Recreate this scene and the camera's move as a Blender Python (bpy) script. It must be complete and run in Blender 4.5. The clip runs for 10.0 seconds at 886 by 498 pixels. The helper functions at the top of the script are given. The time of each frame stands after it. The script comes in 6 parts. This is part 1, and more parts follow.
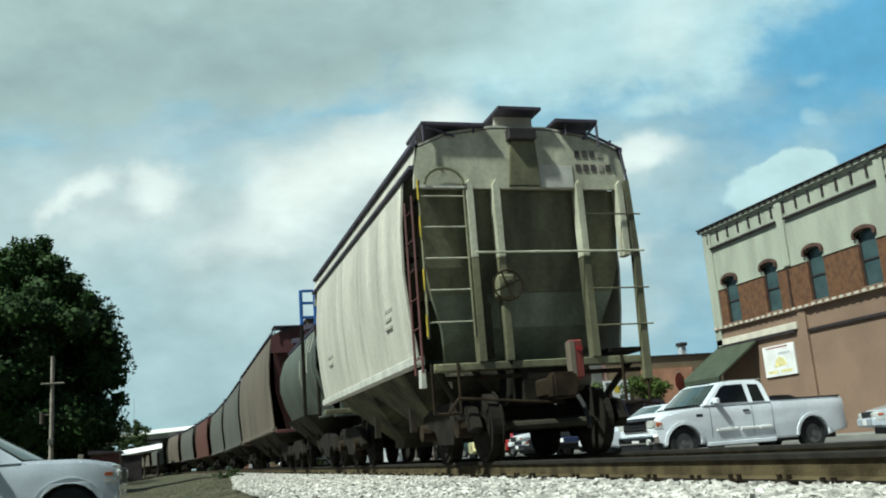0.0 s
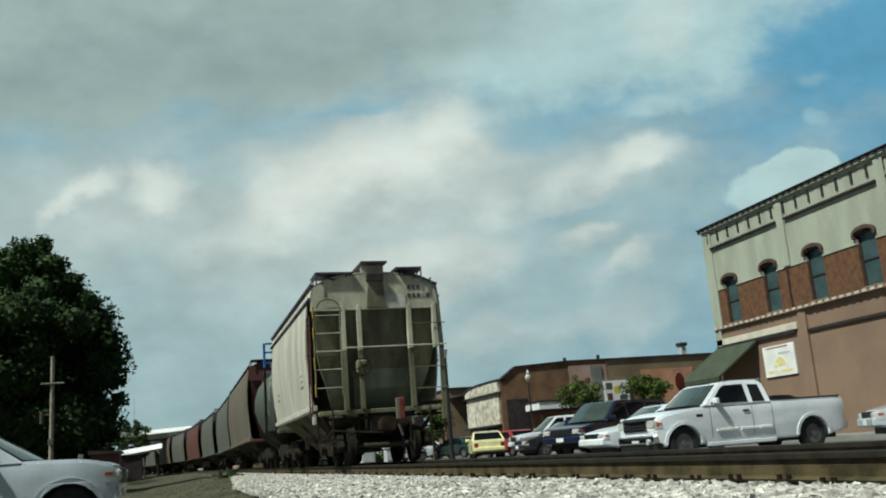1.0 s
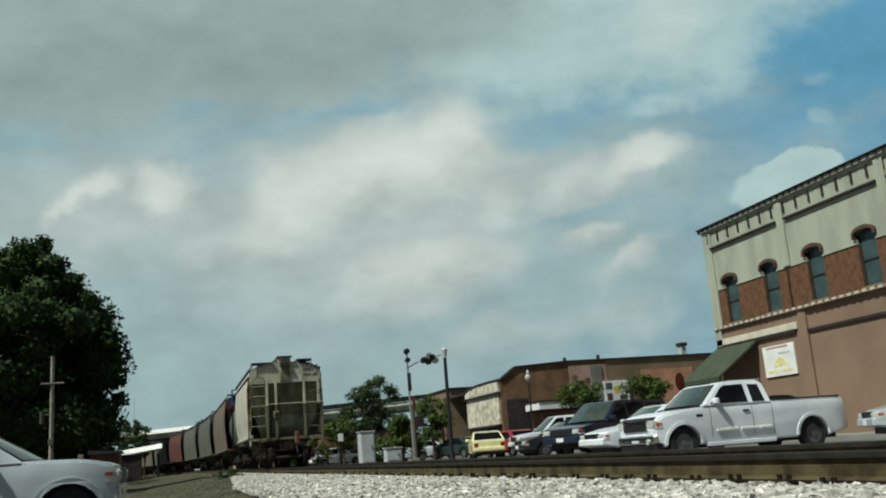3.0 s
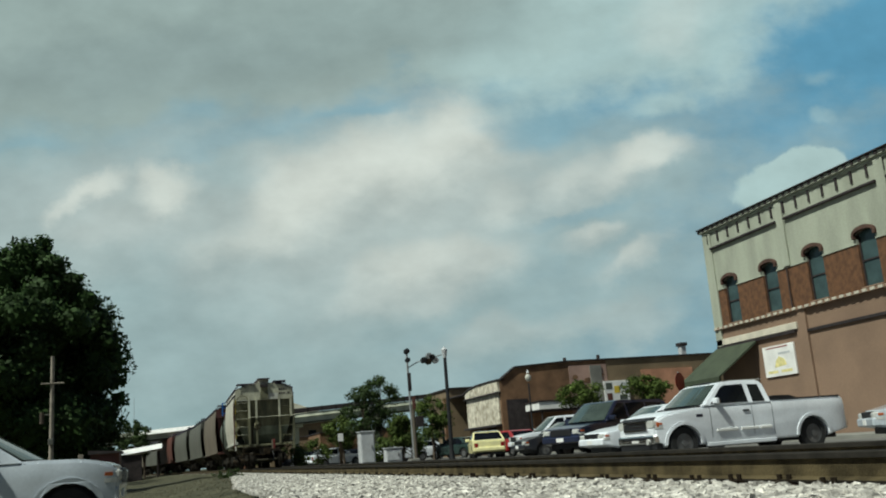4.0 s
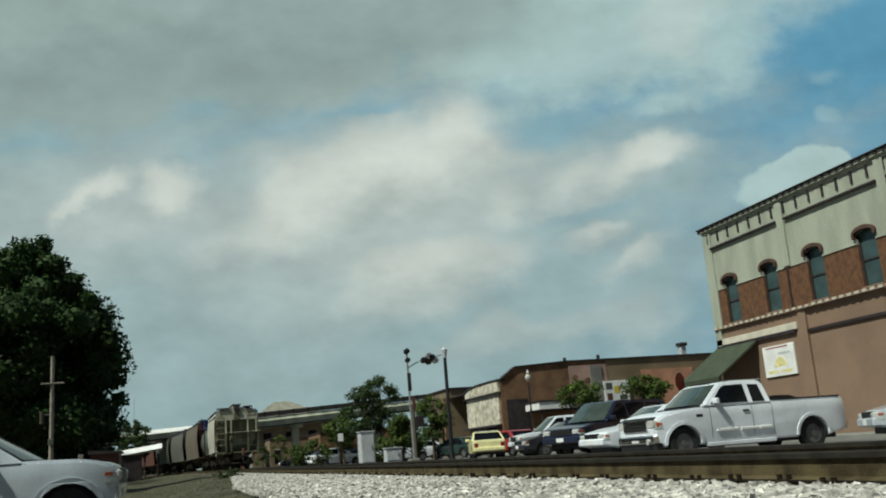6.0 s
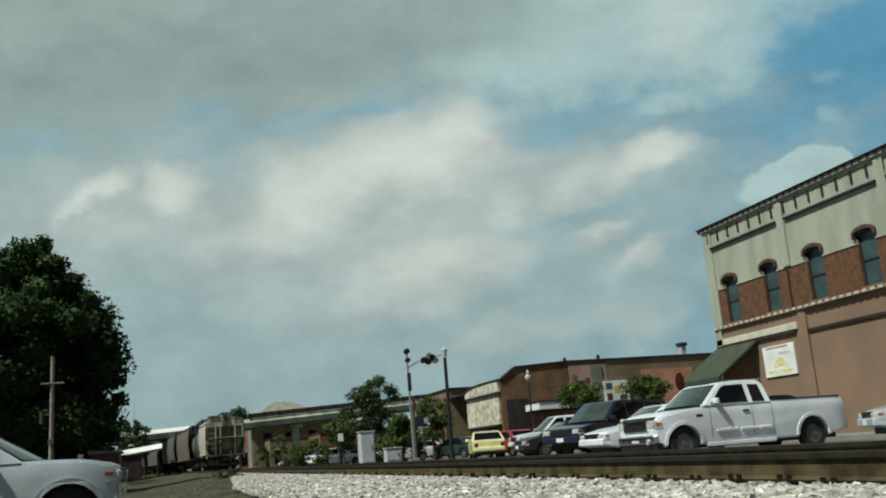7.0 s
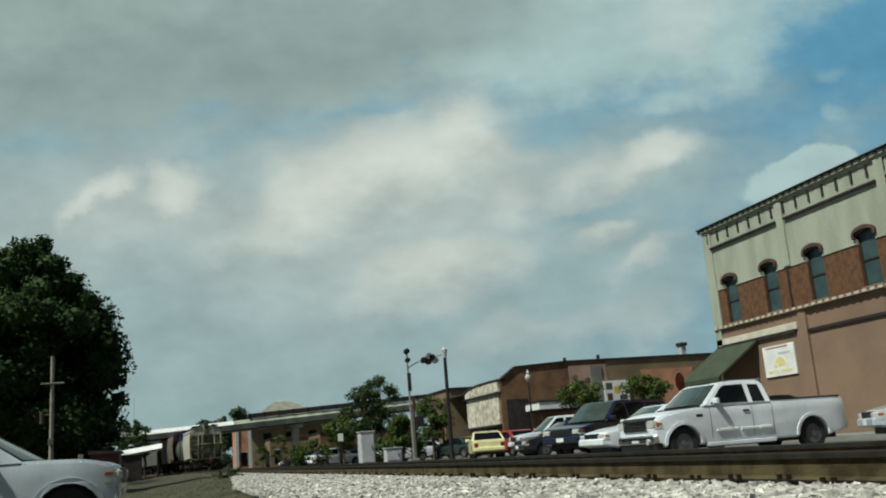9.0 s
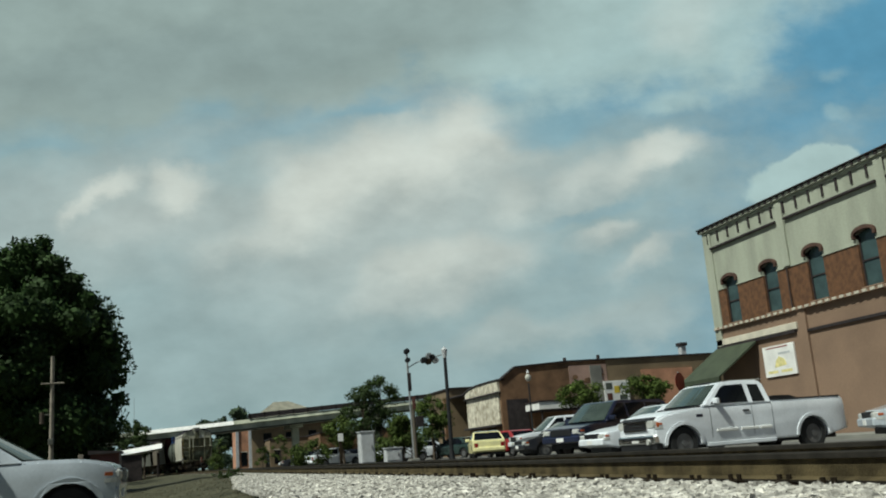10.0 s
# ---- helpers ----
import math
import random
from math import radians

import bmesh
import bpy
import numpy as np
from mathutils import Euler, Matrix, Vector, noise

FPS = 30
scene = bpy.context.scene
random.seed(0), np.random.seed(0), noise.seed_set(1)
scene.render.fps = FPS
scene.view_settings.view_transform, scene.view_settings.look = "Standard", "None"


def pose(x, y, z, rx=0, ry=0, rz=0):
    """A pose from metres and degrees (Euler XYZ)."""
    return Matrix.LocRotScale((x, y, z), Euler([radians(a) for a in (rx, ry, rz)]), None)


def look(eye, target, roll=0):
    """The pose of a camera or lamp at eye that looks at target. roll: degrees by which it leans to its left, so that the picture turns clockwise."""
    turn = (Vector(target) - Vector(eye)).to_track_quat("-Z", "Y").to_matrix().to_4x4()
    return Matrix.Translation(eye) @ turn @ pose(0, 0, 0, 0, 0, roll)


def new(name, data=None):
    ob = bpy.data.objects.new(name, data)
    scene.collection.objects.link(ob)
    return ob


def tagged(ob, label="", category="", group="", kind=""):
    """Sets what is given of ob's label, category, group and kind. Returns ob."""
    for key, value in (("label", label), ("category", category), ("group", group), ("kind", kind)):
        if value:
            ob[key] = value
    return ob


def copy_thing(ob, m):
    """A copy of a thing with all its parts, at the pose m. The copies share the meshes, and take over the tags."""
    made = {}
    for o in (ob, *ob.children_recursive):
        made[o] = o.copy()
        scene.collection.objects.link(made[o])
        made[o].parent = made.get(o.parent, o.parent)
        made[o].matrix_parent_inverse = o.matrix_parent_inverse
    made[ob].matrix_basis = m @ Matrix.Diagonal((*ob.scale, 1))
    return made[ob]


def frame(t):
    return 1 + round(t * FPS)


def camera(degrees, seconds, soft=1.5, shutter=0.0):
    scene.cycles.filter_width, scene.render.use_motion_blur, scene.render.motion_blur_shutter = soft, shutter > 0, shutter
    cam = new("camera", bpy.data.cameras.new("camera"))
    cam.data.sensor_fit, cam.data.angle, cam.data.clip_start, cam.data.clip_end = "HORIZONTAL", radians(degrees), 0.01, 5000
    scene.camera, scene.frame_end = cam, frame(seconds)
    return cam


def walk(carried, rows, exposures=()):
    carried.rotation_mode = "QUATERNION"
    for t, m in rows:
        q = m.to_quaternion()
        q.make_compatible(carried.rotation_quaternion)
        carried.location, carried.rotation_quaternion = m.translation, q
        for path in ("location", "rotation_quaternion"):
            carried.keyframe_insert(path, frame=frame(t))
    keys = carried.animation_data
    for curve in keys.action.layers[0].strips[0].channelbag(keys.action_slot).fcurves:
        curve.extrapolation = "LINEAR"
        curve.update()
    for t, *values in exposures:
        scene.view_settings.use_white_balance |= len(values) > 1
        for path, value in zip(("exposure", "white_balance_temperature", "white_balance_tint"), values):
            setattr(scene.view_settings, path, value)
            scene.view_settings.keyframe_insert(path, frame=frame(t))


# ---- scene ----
cam = camera(51.8, 10.0, soft=1.9)
EYE = (0.0, 0.0, 0.82)
YAW, PITCH, ROLL = 16.87, 12.43, -4.395


def view_axes():
    """Right, up and forward of the standing camera."""
    cy, sy = math.cos(radians(YAW)), math.sin(radians(YAW))
    cp, sp = math.cos(radians(PITCH)), math.sin(radians(PITCH))
    fwd = Vector((sy * cp, cy * cp, sp))
    right = Vector((cy, -sy, 0))
    up = right.cross(fwd)
    c, s = math.cos(radians(ROLL)), math.sin(radians(ROLL))
    return c * right + s * up, c * up - s * right, fwd


R_AX, U_AX, F_AX = view_axes()
STAND = look(EYE, Vector(EYE) + F_AX * 10, ROLL)
walk(cam, [(0.0, STAND), (10.0, STAND)], exposures=[(0.0, 0.52, 6050, -6), (0.5, 0.36, 6180, -5), (1.0, 0.18, 6300, -4), (2.5, 0.06, 6430, -3), (4.0, 0.05, 6440, -3), (5.0, 0.0, 6460, -3), (10.0, 0.0, 6460, -3)])

# ---------------------------------------------------------------- light
SUN_AZ, SUN_EL = radians(-109), radians(55)
world = bpy.data.worlds.new("sky_world")
scene.world = world
world.use_nodes = True
wn = world.node_tree.nodes
sky = wn.new("ShaderNodeTexSky")
sky.sky_type = "NISHITA"
sky.sun_disc = False
sky.sun_elevation = SUN_EL
sky.sun_rotation = SUN_AZ
wn["Background"].inputs[1].default_value = 0.035
world.node_tree.links.new(sky.outputs[0], wn["Background"].inputs[0])
sun_dir = Vector((math.sin(SUN_AZ) * math.cos(SUN_EL), math.cos(SUN_AZ) * math.cos(SUN_EL), math.sin(SUN_EL)))
sun = new("sun", bpy.data.lights.new("sun", "SUN"))
sun.data.energy = 4.6
sun.data.angle = radians(2.5)
sun.data.color = (1.0, 0.98, 0.93)
sun.matrix_world = look(sun_dir * 100, (0, 0, 0))


# ---------------------------------------------------------------- materials
def mat(name, color, rough=0.7, metal=0.0, var=0.25, scale=3.0, bump=0.15, fine=40.0, second=None, streak=0.0, island=False):
    """A worn surface: two scales of variation, optional second colour in patches, streaks that run down."""
    m = bpy.data.materials.new(name)
    m.use_nodes = True
    nt = m.node_tree
    n, l = nt.nodes, nt.links
    b = n["Principled BSDF"]
    b.inputs["Roughness"].default_value = rough
    b.inputs["Metallic"].default_value = metal
    tc = n.new("ShaderNodeTexCoord")
    big = n.new("ShaderNodeTexNoise")
    big.inputs["Scale"].default_value = scale
    big.inputs["Detail"].default_value = 5
    small = n.new("ShaderNodeTexNoise")
    small.inputs["Scale"].default_value = fine
    small.inputs["Detail"].default_value = 3
    src = tc.outputs["Object"]
    if streak:
        mp = n.new("ShaderNodeMapping")
        mp.inputs["Scale"].default_value = (1, 1, 1 - streak)
        l.new(src, mp.inputs[0])
        l.new(mp.outputs[0], big.inputs["Vector"])
    else:
        l.new(src, big.inputs["Vector"])
    l.new(src, small.inputs["Vector"])
    dark = [c * (1 - var) for c in color] if second is None else second
    lite = [min(1, c * (1 + var * 0.7)) for c in color]
    ramp = n.new("ShaderNodeValToRGB")
    ramp.color_ramp.elements[0].position, ramp.color_ramp.elements[1].position = 0.36, 0.64
    ramp.color_ramp.elements[0].color = (*dark, 1)
    ramp.color_ramp.elements[1].color = (*lite, 1)
    l.new(big.outputs[0], ramp.inputs[0])
    mix = n.new("ShaderNodeMix")
    mix.data_type, mix.blend_type = "RGBA", "MULTIPLY"
    mix.inputs[0].default_value = 1.0
    r2 = n.new("ShaderNodeMapRange")
    r2.inputs[1].default_value, r2.inputs[2].default_value = 0.3, 0.7
    r2.inputs[3].default_value, r2.inputs[4].default_value = 1 - var * 0.7, 1.0
    l.new(small.outputs[0], r2.inputs[0])
    l.new(ramp.outputs[0], mix.inputs[6])
    l.new(r2.outputs[0], mix.inputs[7])
    out = mix.outputs[2]
    if island:
        geo = n.new("ShaderNodeNewGeometry")
        r3 = n.new("ShaderNodeMapRange")
        r3.inputs[3].default_value, r3.inputs[4].default_value = 0.55, 1.25
        l.new(geo.outputs["Random Per Island"], r3.inputs[0])
        m2 = n.new("ShaderNodeMix")
        m2.data_type, m2.blend_type = "RGBA", "MULTIPLY"
        m2.inputs[0].default_value = 1.0
        l.new(out, m2.inputs[6])
        l.new(r3.outputs[0], m2.inputs[7])
        out = m2.outputs[2]
    l.new(out, b.inputs["Base Color"])
    if bump:
        bp = n.new("ShaderNodeBump")
        bp.inputs["Strength"].default_value = bump
        bp.inputs["Distance"].default_value = 0.02
        l.new(small.outputs[0], bp.inputs["Height"])
        l.new(bp.outputs[0], b.inputs["Normal"])
    return m


def paint(name, color, rough=0.3, dirt=0.12):
    m = mat(name, color, rough, 0.0, dirt, 1.5, 0.02, 25)
    m.node_tree.nodes["Principled BSDF"].inputs["Coat Weight"].default_value = 0.5
    return m


def glass(name, color=(0.02, 0.03, 0.035), gloss=0.8):
    m = mat(name, color, 0.06, 0.0, 0.2, 2, 0)
    m.node_tree.nodes["Principled BSDF"].inputs["Specular IOR Level"].default_value = gloss
    return m


M = dict(
    ballast=mat("ballast", (0.50, 0.48, 0.44), 0.95, 0, 0.5, 9, 0.9, 30, (0.16, 0.15, 0.14)),
    stone=mat("stone", (0.60, 0.57, 0.51), 0.9, 0, 0.35, 6, 0.4, 60, island=True),
    dirt=mat("dirt_ground", (0.088, 0.083, 0.052), 0.95, 0, 0.45, 1.6, 0.8, 22, (0.036, 0.036, 0.022)),
    asphalt=mat("asphalt", (0.125, 0.122, 0.112), 0.9, 0, 0.25, 0.6, 0.4, 60),
    concrete=mat("concrete", (0.22, 0.215, 0.19), 0.85, 0, 0.25, 0.8, 0.3, 30),
    rail=mat("rusty_rail", (0.085, 0.066, 0.034), 0.8, 0.0, 0.45, 5, 0.3, 60),
    tie=mat("creosote_wood", (0.075, 0.055, 0.042), 0.95, 0, 0.45, 4, 0.7, 40),
    steel_dark=mat("dark_grimy_steel", (0.021, 0.018, 0.014), 0.95, 0.0, 0.4, 3, 0.3, 30),
    steel_rust=mat("rusty_brown_steel", (0.032, 0.023, 0.014), 0.85, 0.1, 0.45, 4, 0.3, 40),
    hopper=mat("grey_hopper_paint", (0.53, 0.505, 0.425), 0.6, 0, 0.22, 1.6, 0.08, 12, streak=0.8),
    # stained end paint, darkened further for the shade in the recessed end
    hopper_end=mat("stained_shaded_grey_paint", (0.170, 0.163, 0.092), 0.7, 0, 0.4, 1.8, 0.12, 14, (0.075, 0.073, 0.042), streak=0.75),
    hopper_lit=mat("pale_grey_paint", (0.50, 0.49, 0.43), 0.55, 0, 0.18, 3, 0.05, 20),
    roof_dark=mat("dark_roof_steel", (0.07, 0.06, 0.085), 0.6, 0.3, 0.3, 3, 0.2),
    green_grey=mat("green_grey_paint", (0.080, 0.092, 0.074), 0.6, 0, 0.3, 1.2, 0.1, 12, streak=0.8),
    maroon=mat("maroon_paint", (0.10, 0.032, 0.028), 0.65, 0, 0.3, 1.5, 0.1, 12, streak=0.7),
    tan=mat("tan_hopper_paint", (0.142, 0.116, 0.086), 0.65, 0, 0.25, 1.2, 0.1, 12, streak=0.8),
    grey2=mat("mid_grey_paint", (0.105, 0.105, 0.086), 0.65, 0, 0.25, 1.2, 0.1, 12, streak=0.8),
    redbrown=mat("red_brown_paint", (0.105, 0.036, 0.025), 0.65, 0, 0.25, 1.2, 0.1, 12, streak=0.8),
    redmark=mat("dusty_red_paint", (0.20, 0.035, 0.025), 0.7, 0, 0.35),
    red=mat("red_paint", (0.26, 0.035, 0.025), 0.5, 0, 0.2),
    yellow=mat("yellow_paint", (0.70, 0.52, 0.06), 0.5, 0, 0.2),
    blue=mat("blue_paint", (0.03, 0.12, 0.38), 0.5, 0, 0.2),
    white=mat("white_paint", (0.78, 0.77, 0.74), 0.6, 0, 0.1, 2, 0.05),
    lettering=mat("dark_lettering", (0.06, 0.05, 0.045), 0.8, 0, 0.3),
    stucco=mat("cream_stucco", (0.345, 0.362, 0.288), 0.9, 0, 0.14, 1.4, 0.3, 14, streak=0.75),
    brick=mat("red_brick", (0.128, 0.058, 0.025), 0.9, 0, 0.3, 5.0, 0.3, 30),
    brick_dark=mat("brown_brick", (0.205, 0.112, 0.058), 0.9, 0, 0.35, 0.9, 0.3, 20),
    brick_pale=mat("weathered_pink_brick", (0.40, 0.26, 0.21), 0.9, 0, 0.2, 0.6, 0.3, 20),
    shop_orange=mat("orange_pink_render", (0.50, 0.25, 0.15), 0.9, 0, 0.25, 0.8, 0.2, 12),
    salmon=mat("salmon_stucco", (0.222, 0.145, 0.098), 0.9, 0, 0.12, 0.6, 0.2, 12),
    cream=mat("cream_trim", (0.58, 0.53, 0.43), 0.8, 0, 0.15, 2, 0.1),
    trim_dark=mat("dark_metal_trim", (0.045, 0.035, 0.035), 0.6, 0.3, 0.3),
    hood_brown=mat("brown_brick_hood", (0.085, 0.043, 0.030), 0.9, 0, 0.3, 4, 0.3),
    white_wall=mat("peeling_white_facade", (0.62, 0.58, 0.47), 0.9, 0, 0.3, 2.4, 0.3, 14, (0.36, 0.31, 0.23)),
    tan_wall=mat("tan_brick_wall", (0.20, 0.145, 0.085), 0.9, 0, 0.2, 0.5, 0.2, 12),
    awning=mat("green_canvas", (0.042, 0.055, 0.030), 0.85, 0, 0.2, 2, 0.1, 30),
    window=glass("window_glass", (0.05, 0.08, 0.08), 0.5),
    carglass=glass("car_glass", (0.006, 0.007, 0.009), 0.25),
    windscreen=glass("windscreen_glass", (0.05, 0.065, 0.055), 0.6),
    p_white=paint("white_car_paint", (0.82, 0.85, 0.89)),
    p_silver=paint("silver_car_paint", (0.70, 0.75, 0.80), 0.25),
    p_grey=paint("blue_grey_car_paint", (0.48, 0.52, 0.56), 0.22),
    p_blue=paint("dark_blue_car_paint", (0.012, 0.017, 0.042), 0.3),
    p_black=paint("black_car_paint", (0.02, 0.022, 0.03), 0.3),
    p_yellow=paint("yellow_car_paint", (0.86, 0.80, 0.42), 0.35),
    p_green=paint("green_car_paint", (0.025, 0.045, 0.04), 0.3),
    p_red=paint("red_car_paint", (0.35, 0.03, 0.03), 0.3),
    chrome=mat("chrome", (0.75, 0.75, 0.75), 0.18, 1.0, 0.1, 2, 0),
    rubber=mat("tyre_rubber", (0.022, 0.022, 0.022), 0.9, 0, 0.3),
    alloy=mat("alloy_rim", (0.20, 0.20, 0.20), 0.5, 0.5, 0.2),
    plastic=mat("black_plastic", (0.010, 0.010, 0.012), 0.6, 0, 0.3),
    lamp=mat("clear_lamp_lens", (0.50, 0.50, 0.47), 0.15, 0, 0.15, 8, 0),
    amber=mat("amber_lens", (0.42, 0.10, 0.03), 0.2, 0, 0.1, 4, 0),
    redlens=mat("red_lens", (0.22, 0.018, 0.018), 0.2, 0, 0.1, 4, 0),
    bark=mat("tree_bark", (0.10, 0.075, 0.055), 0.95, 0, 0.4, 5, 0.6),
    leaf_dark=mat("dark_leaves", (0.034, 0.064, 0.017), 0.7, 0, 0.4, 0.5, 0, 8, island=True),
    leaf=mat("green_leaves", (0.08, 0.115, 0.026), 0.7, 0, 0.4, 0.6, 0, 8, island=True),
    leaf_mid=mat("dusky_green_leaves", (0.048, 0.074, 0.024), 0.7, 0, 0.45, 0.6, 0, 8, island=True),
    leaf_far=mat("far_leaves", (0.06, 0.085, 0.05), 0.8, 0, 0.3, 0.3, 0, 8, island=True),
    hopper_cap=mat("dusty_olive_grey_paint", (0.45, 0.44, 0.335), 0.7, 0, 0.3, 2.2, 0.1, 14, (0.34, 0.33, 0.245), streak=0.6),
    # lighter grey-green: light bounced up from the ballast is put into this colour
    slope=mat("slope_paint_bounce_lit", (0.20, 0.225, 0.165), 0.7, 0, 0.35, 1.6, 0.1, 14, (0.10, 0.11, 0.075), streak=0.8),
    pale_yellow=mat("faded_yellow_print", (0.74, 0.66, 0.30), 0.7, 0, 0.2, 6, 0.02),
    under_olive=mat("dark_olive_underside", (0.045, 0.042, 0.030), 0.95, 0, 0.4, 2, 0.2, 20),
    bridge=mat("weathered_bridge_concrete", (0.47, 0.48, 0.37), 0.9, 0, 0.3, 0.5, 0.2, 6, (0.30, 0.32, 0.24)),
    bay=mat("dark_olive_bay_paint", (0.085, 0.080, 0.048), 0.85, 0, 0.4, 2.0, 0.15, 14, (0.035, 0.033, 0.022), streak=0.6),
    blackish=mat("dark_rail_head", (0.026, 0.023, 0.019), 0.85, 0.0, 0.3, 5, 0.1),
    clod=mat("dry_dirt_clods", (0.13, 0.12, 0.08), 0.95, 0, 0.4, 6, 0.4, 40, island=True),
    stencil=mat("faded_stencil", (0.34, 0.32, 0.27), 0.8, 0, 0.3),
    pole_wood=mat("weathered_pole_wood", (0.30, 0.26, 0.21), 0.9, 0, 0.3, 3, 0.3),
    galv=mat("galvanised_steel", (0.42, 0.43, 0.43), 0.5, 0.6, 0.2),
    cabinet=mat("pale_grey_cabinet", (0.50, 0.51, 0.52), 0.55, 0, 0.12),
    roof_tan=mat("tan_shingles", (0.235, 0.225, 0.175), 0.9, 0, 0.2, 1.0),
)


for k in ("leaf", "leaf_mid", "leaf_dark", "leaf_far", "steel_dark", "steel_rust", "under_olive", "blackish", "rail", "clod", "dirt", "bay", "stone", "ballast"):
    M[k].node_tree.nodes["Principled BSDF"].inputs["Specular IOR Level"].default_value = 0.12


# ---------------------------------------------------------------- mesh helpers
def box(bm, x0, x1, y0, y1, z0, z1, bev=0.0):
    c = Matrix.LocRotScale(((x0 + x1) / 2, (y0 + y1) / 2, (z0 + z1) / 2), None, (x1 - x0, y1 - y0, z1 - z0))
    r = bmesh.ops.create_cube(bm, size=1, matrix=c)
    if bev:
        es = list({e for v in r["verts"] for e in v.link_edges})
        bmesh.ops.bevel(bm, geom=es, offset=bev, segments=1, affect="EDGES")
    return bm


def B(x0, x1, y0, y1, z0, z1, bev=0.0):
    return box(bmesh.new(), x0, x1, y0, y1, z0, z1, bev)


def rod(bm, a, b, r, seg=8, r2=None):
    a, b = Vector(a), Vector(b)
    d = b - a
    m = Matrix.Translation((a + b) / 2) @ d.to_track_quat("Z", "Y").to_matrix().to_4x4()
    bmesh.ops.create_cone(bm, cap_ends=True, segments=seg, radius1=r, radius2=r if r2 is None else r2, depth=d.length, matrix=m)
    return bm


def prism(bm, pts, axis, a, b, wfun=None):
    """A polygon of (p, q) pairs drawn out along an axis from a to b. axis 'y': p=x, q=z; 'x': p=y, q=z."""
    def put(p, q, v):
        if axis == "y":
            return (p, v, q)
        if axis == "x":
            return (v, p, q)
        return (p, q, v)
    va = [bm.verts.new(put(p, q, a if wfun is None else wfun(p, q) * a)) for p, q in pts]
    vb = [bm.verts.new(put(p, q, b if wfun is None else wfun(p, q) * b)) for p, q in pts]
    n = len(pts)
    fs = [bm.faces.new(va), bm.faces.new(vb[::-1])]
    for i in range(n):
        fs.append(bm.faces.new((va[i], vb[i], vb[(i + 1) % n], va[(i + 1) % n])))
    bmesh.ops.recalc_face_normals(bm, faces=fs)
    return bm


def P(pts, axis, a, b, wfun=None, bev=0.0):
    bm = prism(bmesh.new(), pts, axis, a, b, wfun)
    if bev:
        bmesh.ops.bevel(bm, geom=bm.edges[:], offset=bev, segments=2, affect="EDGES")
    return bm


def sweep(bm, loops, closed=True, caps=True):
    """Skin through a row of loops of equal length."""
    vs = [[bm.verts.new(p) for p in lo] for lo in loops]
    n = len(vs[0])
    for a, b in zip(vs, vs[1:]):
        for i in range(n if closed else n - 1):
            bm.faces.new((a[i], a[(i + 1) % n], b[(i + 1) % n], b[i]))
    if caps and closed:
        bm.faces.new(vs[0][::-1])
        bm.faces.new(vs[-1])
    bmesh.ops.recalc_face_normals(bm, faces=bm.faces[:])
    return bm


def part(name, bm, material, parent=None, label="", smooth=False):
    me = bpy.data.meshes.new(name)
    bm.to_mesh(me)
    bm.free()
    me.materials.append(M[material] if isinstance(material, str) else material)
    if smooth:
        me.shade_smooth()
    ob = new(name, me)
    if parent is not None:
        ob.parent = parent
    if label:
        ob["label"] = label
    return ob


def thing(name, m, label, category, group="", kind=""):
    ob = new(name)
    ob.matrix_basis = m
    return tagged(ob, label, category, group, kind)


def structure(name, bm, material, label, category, smooth=False):
    return tagged(part(name, bm, material, None, "", smooth), label, category, "", "structure")


# ---------------------------------------------------------------- the track's line
RAIL_Z, LOT_Z = 0.64, 0.24
BEND_AT, BEND_R = 55.0, 585.0


def track_x(s):
    return 4.6 - max(0.0, s - BEND_AT) ** 2 / (2 * BEND_R)


def track_pose(s, z=RAIL_Z):
    slope = -max(0.0, s - BEND_AT) / BEND_R
    return pose(track_x(s), s, z, 0, 0, math.degrees(math.atan2(-slope, 1)))


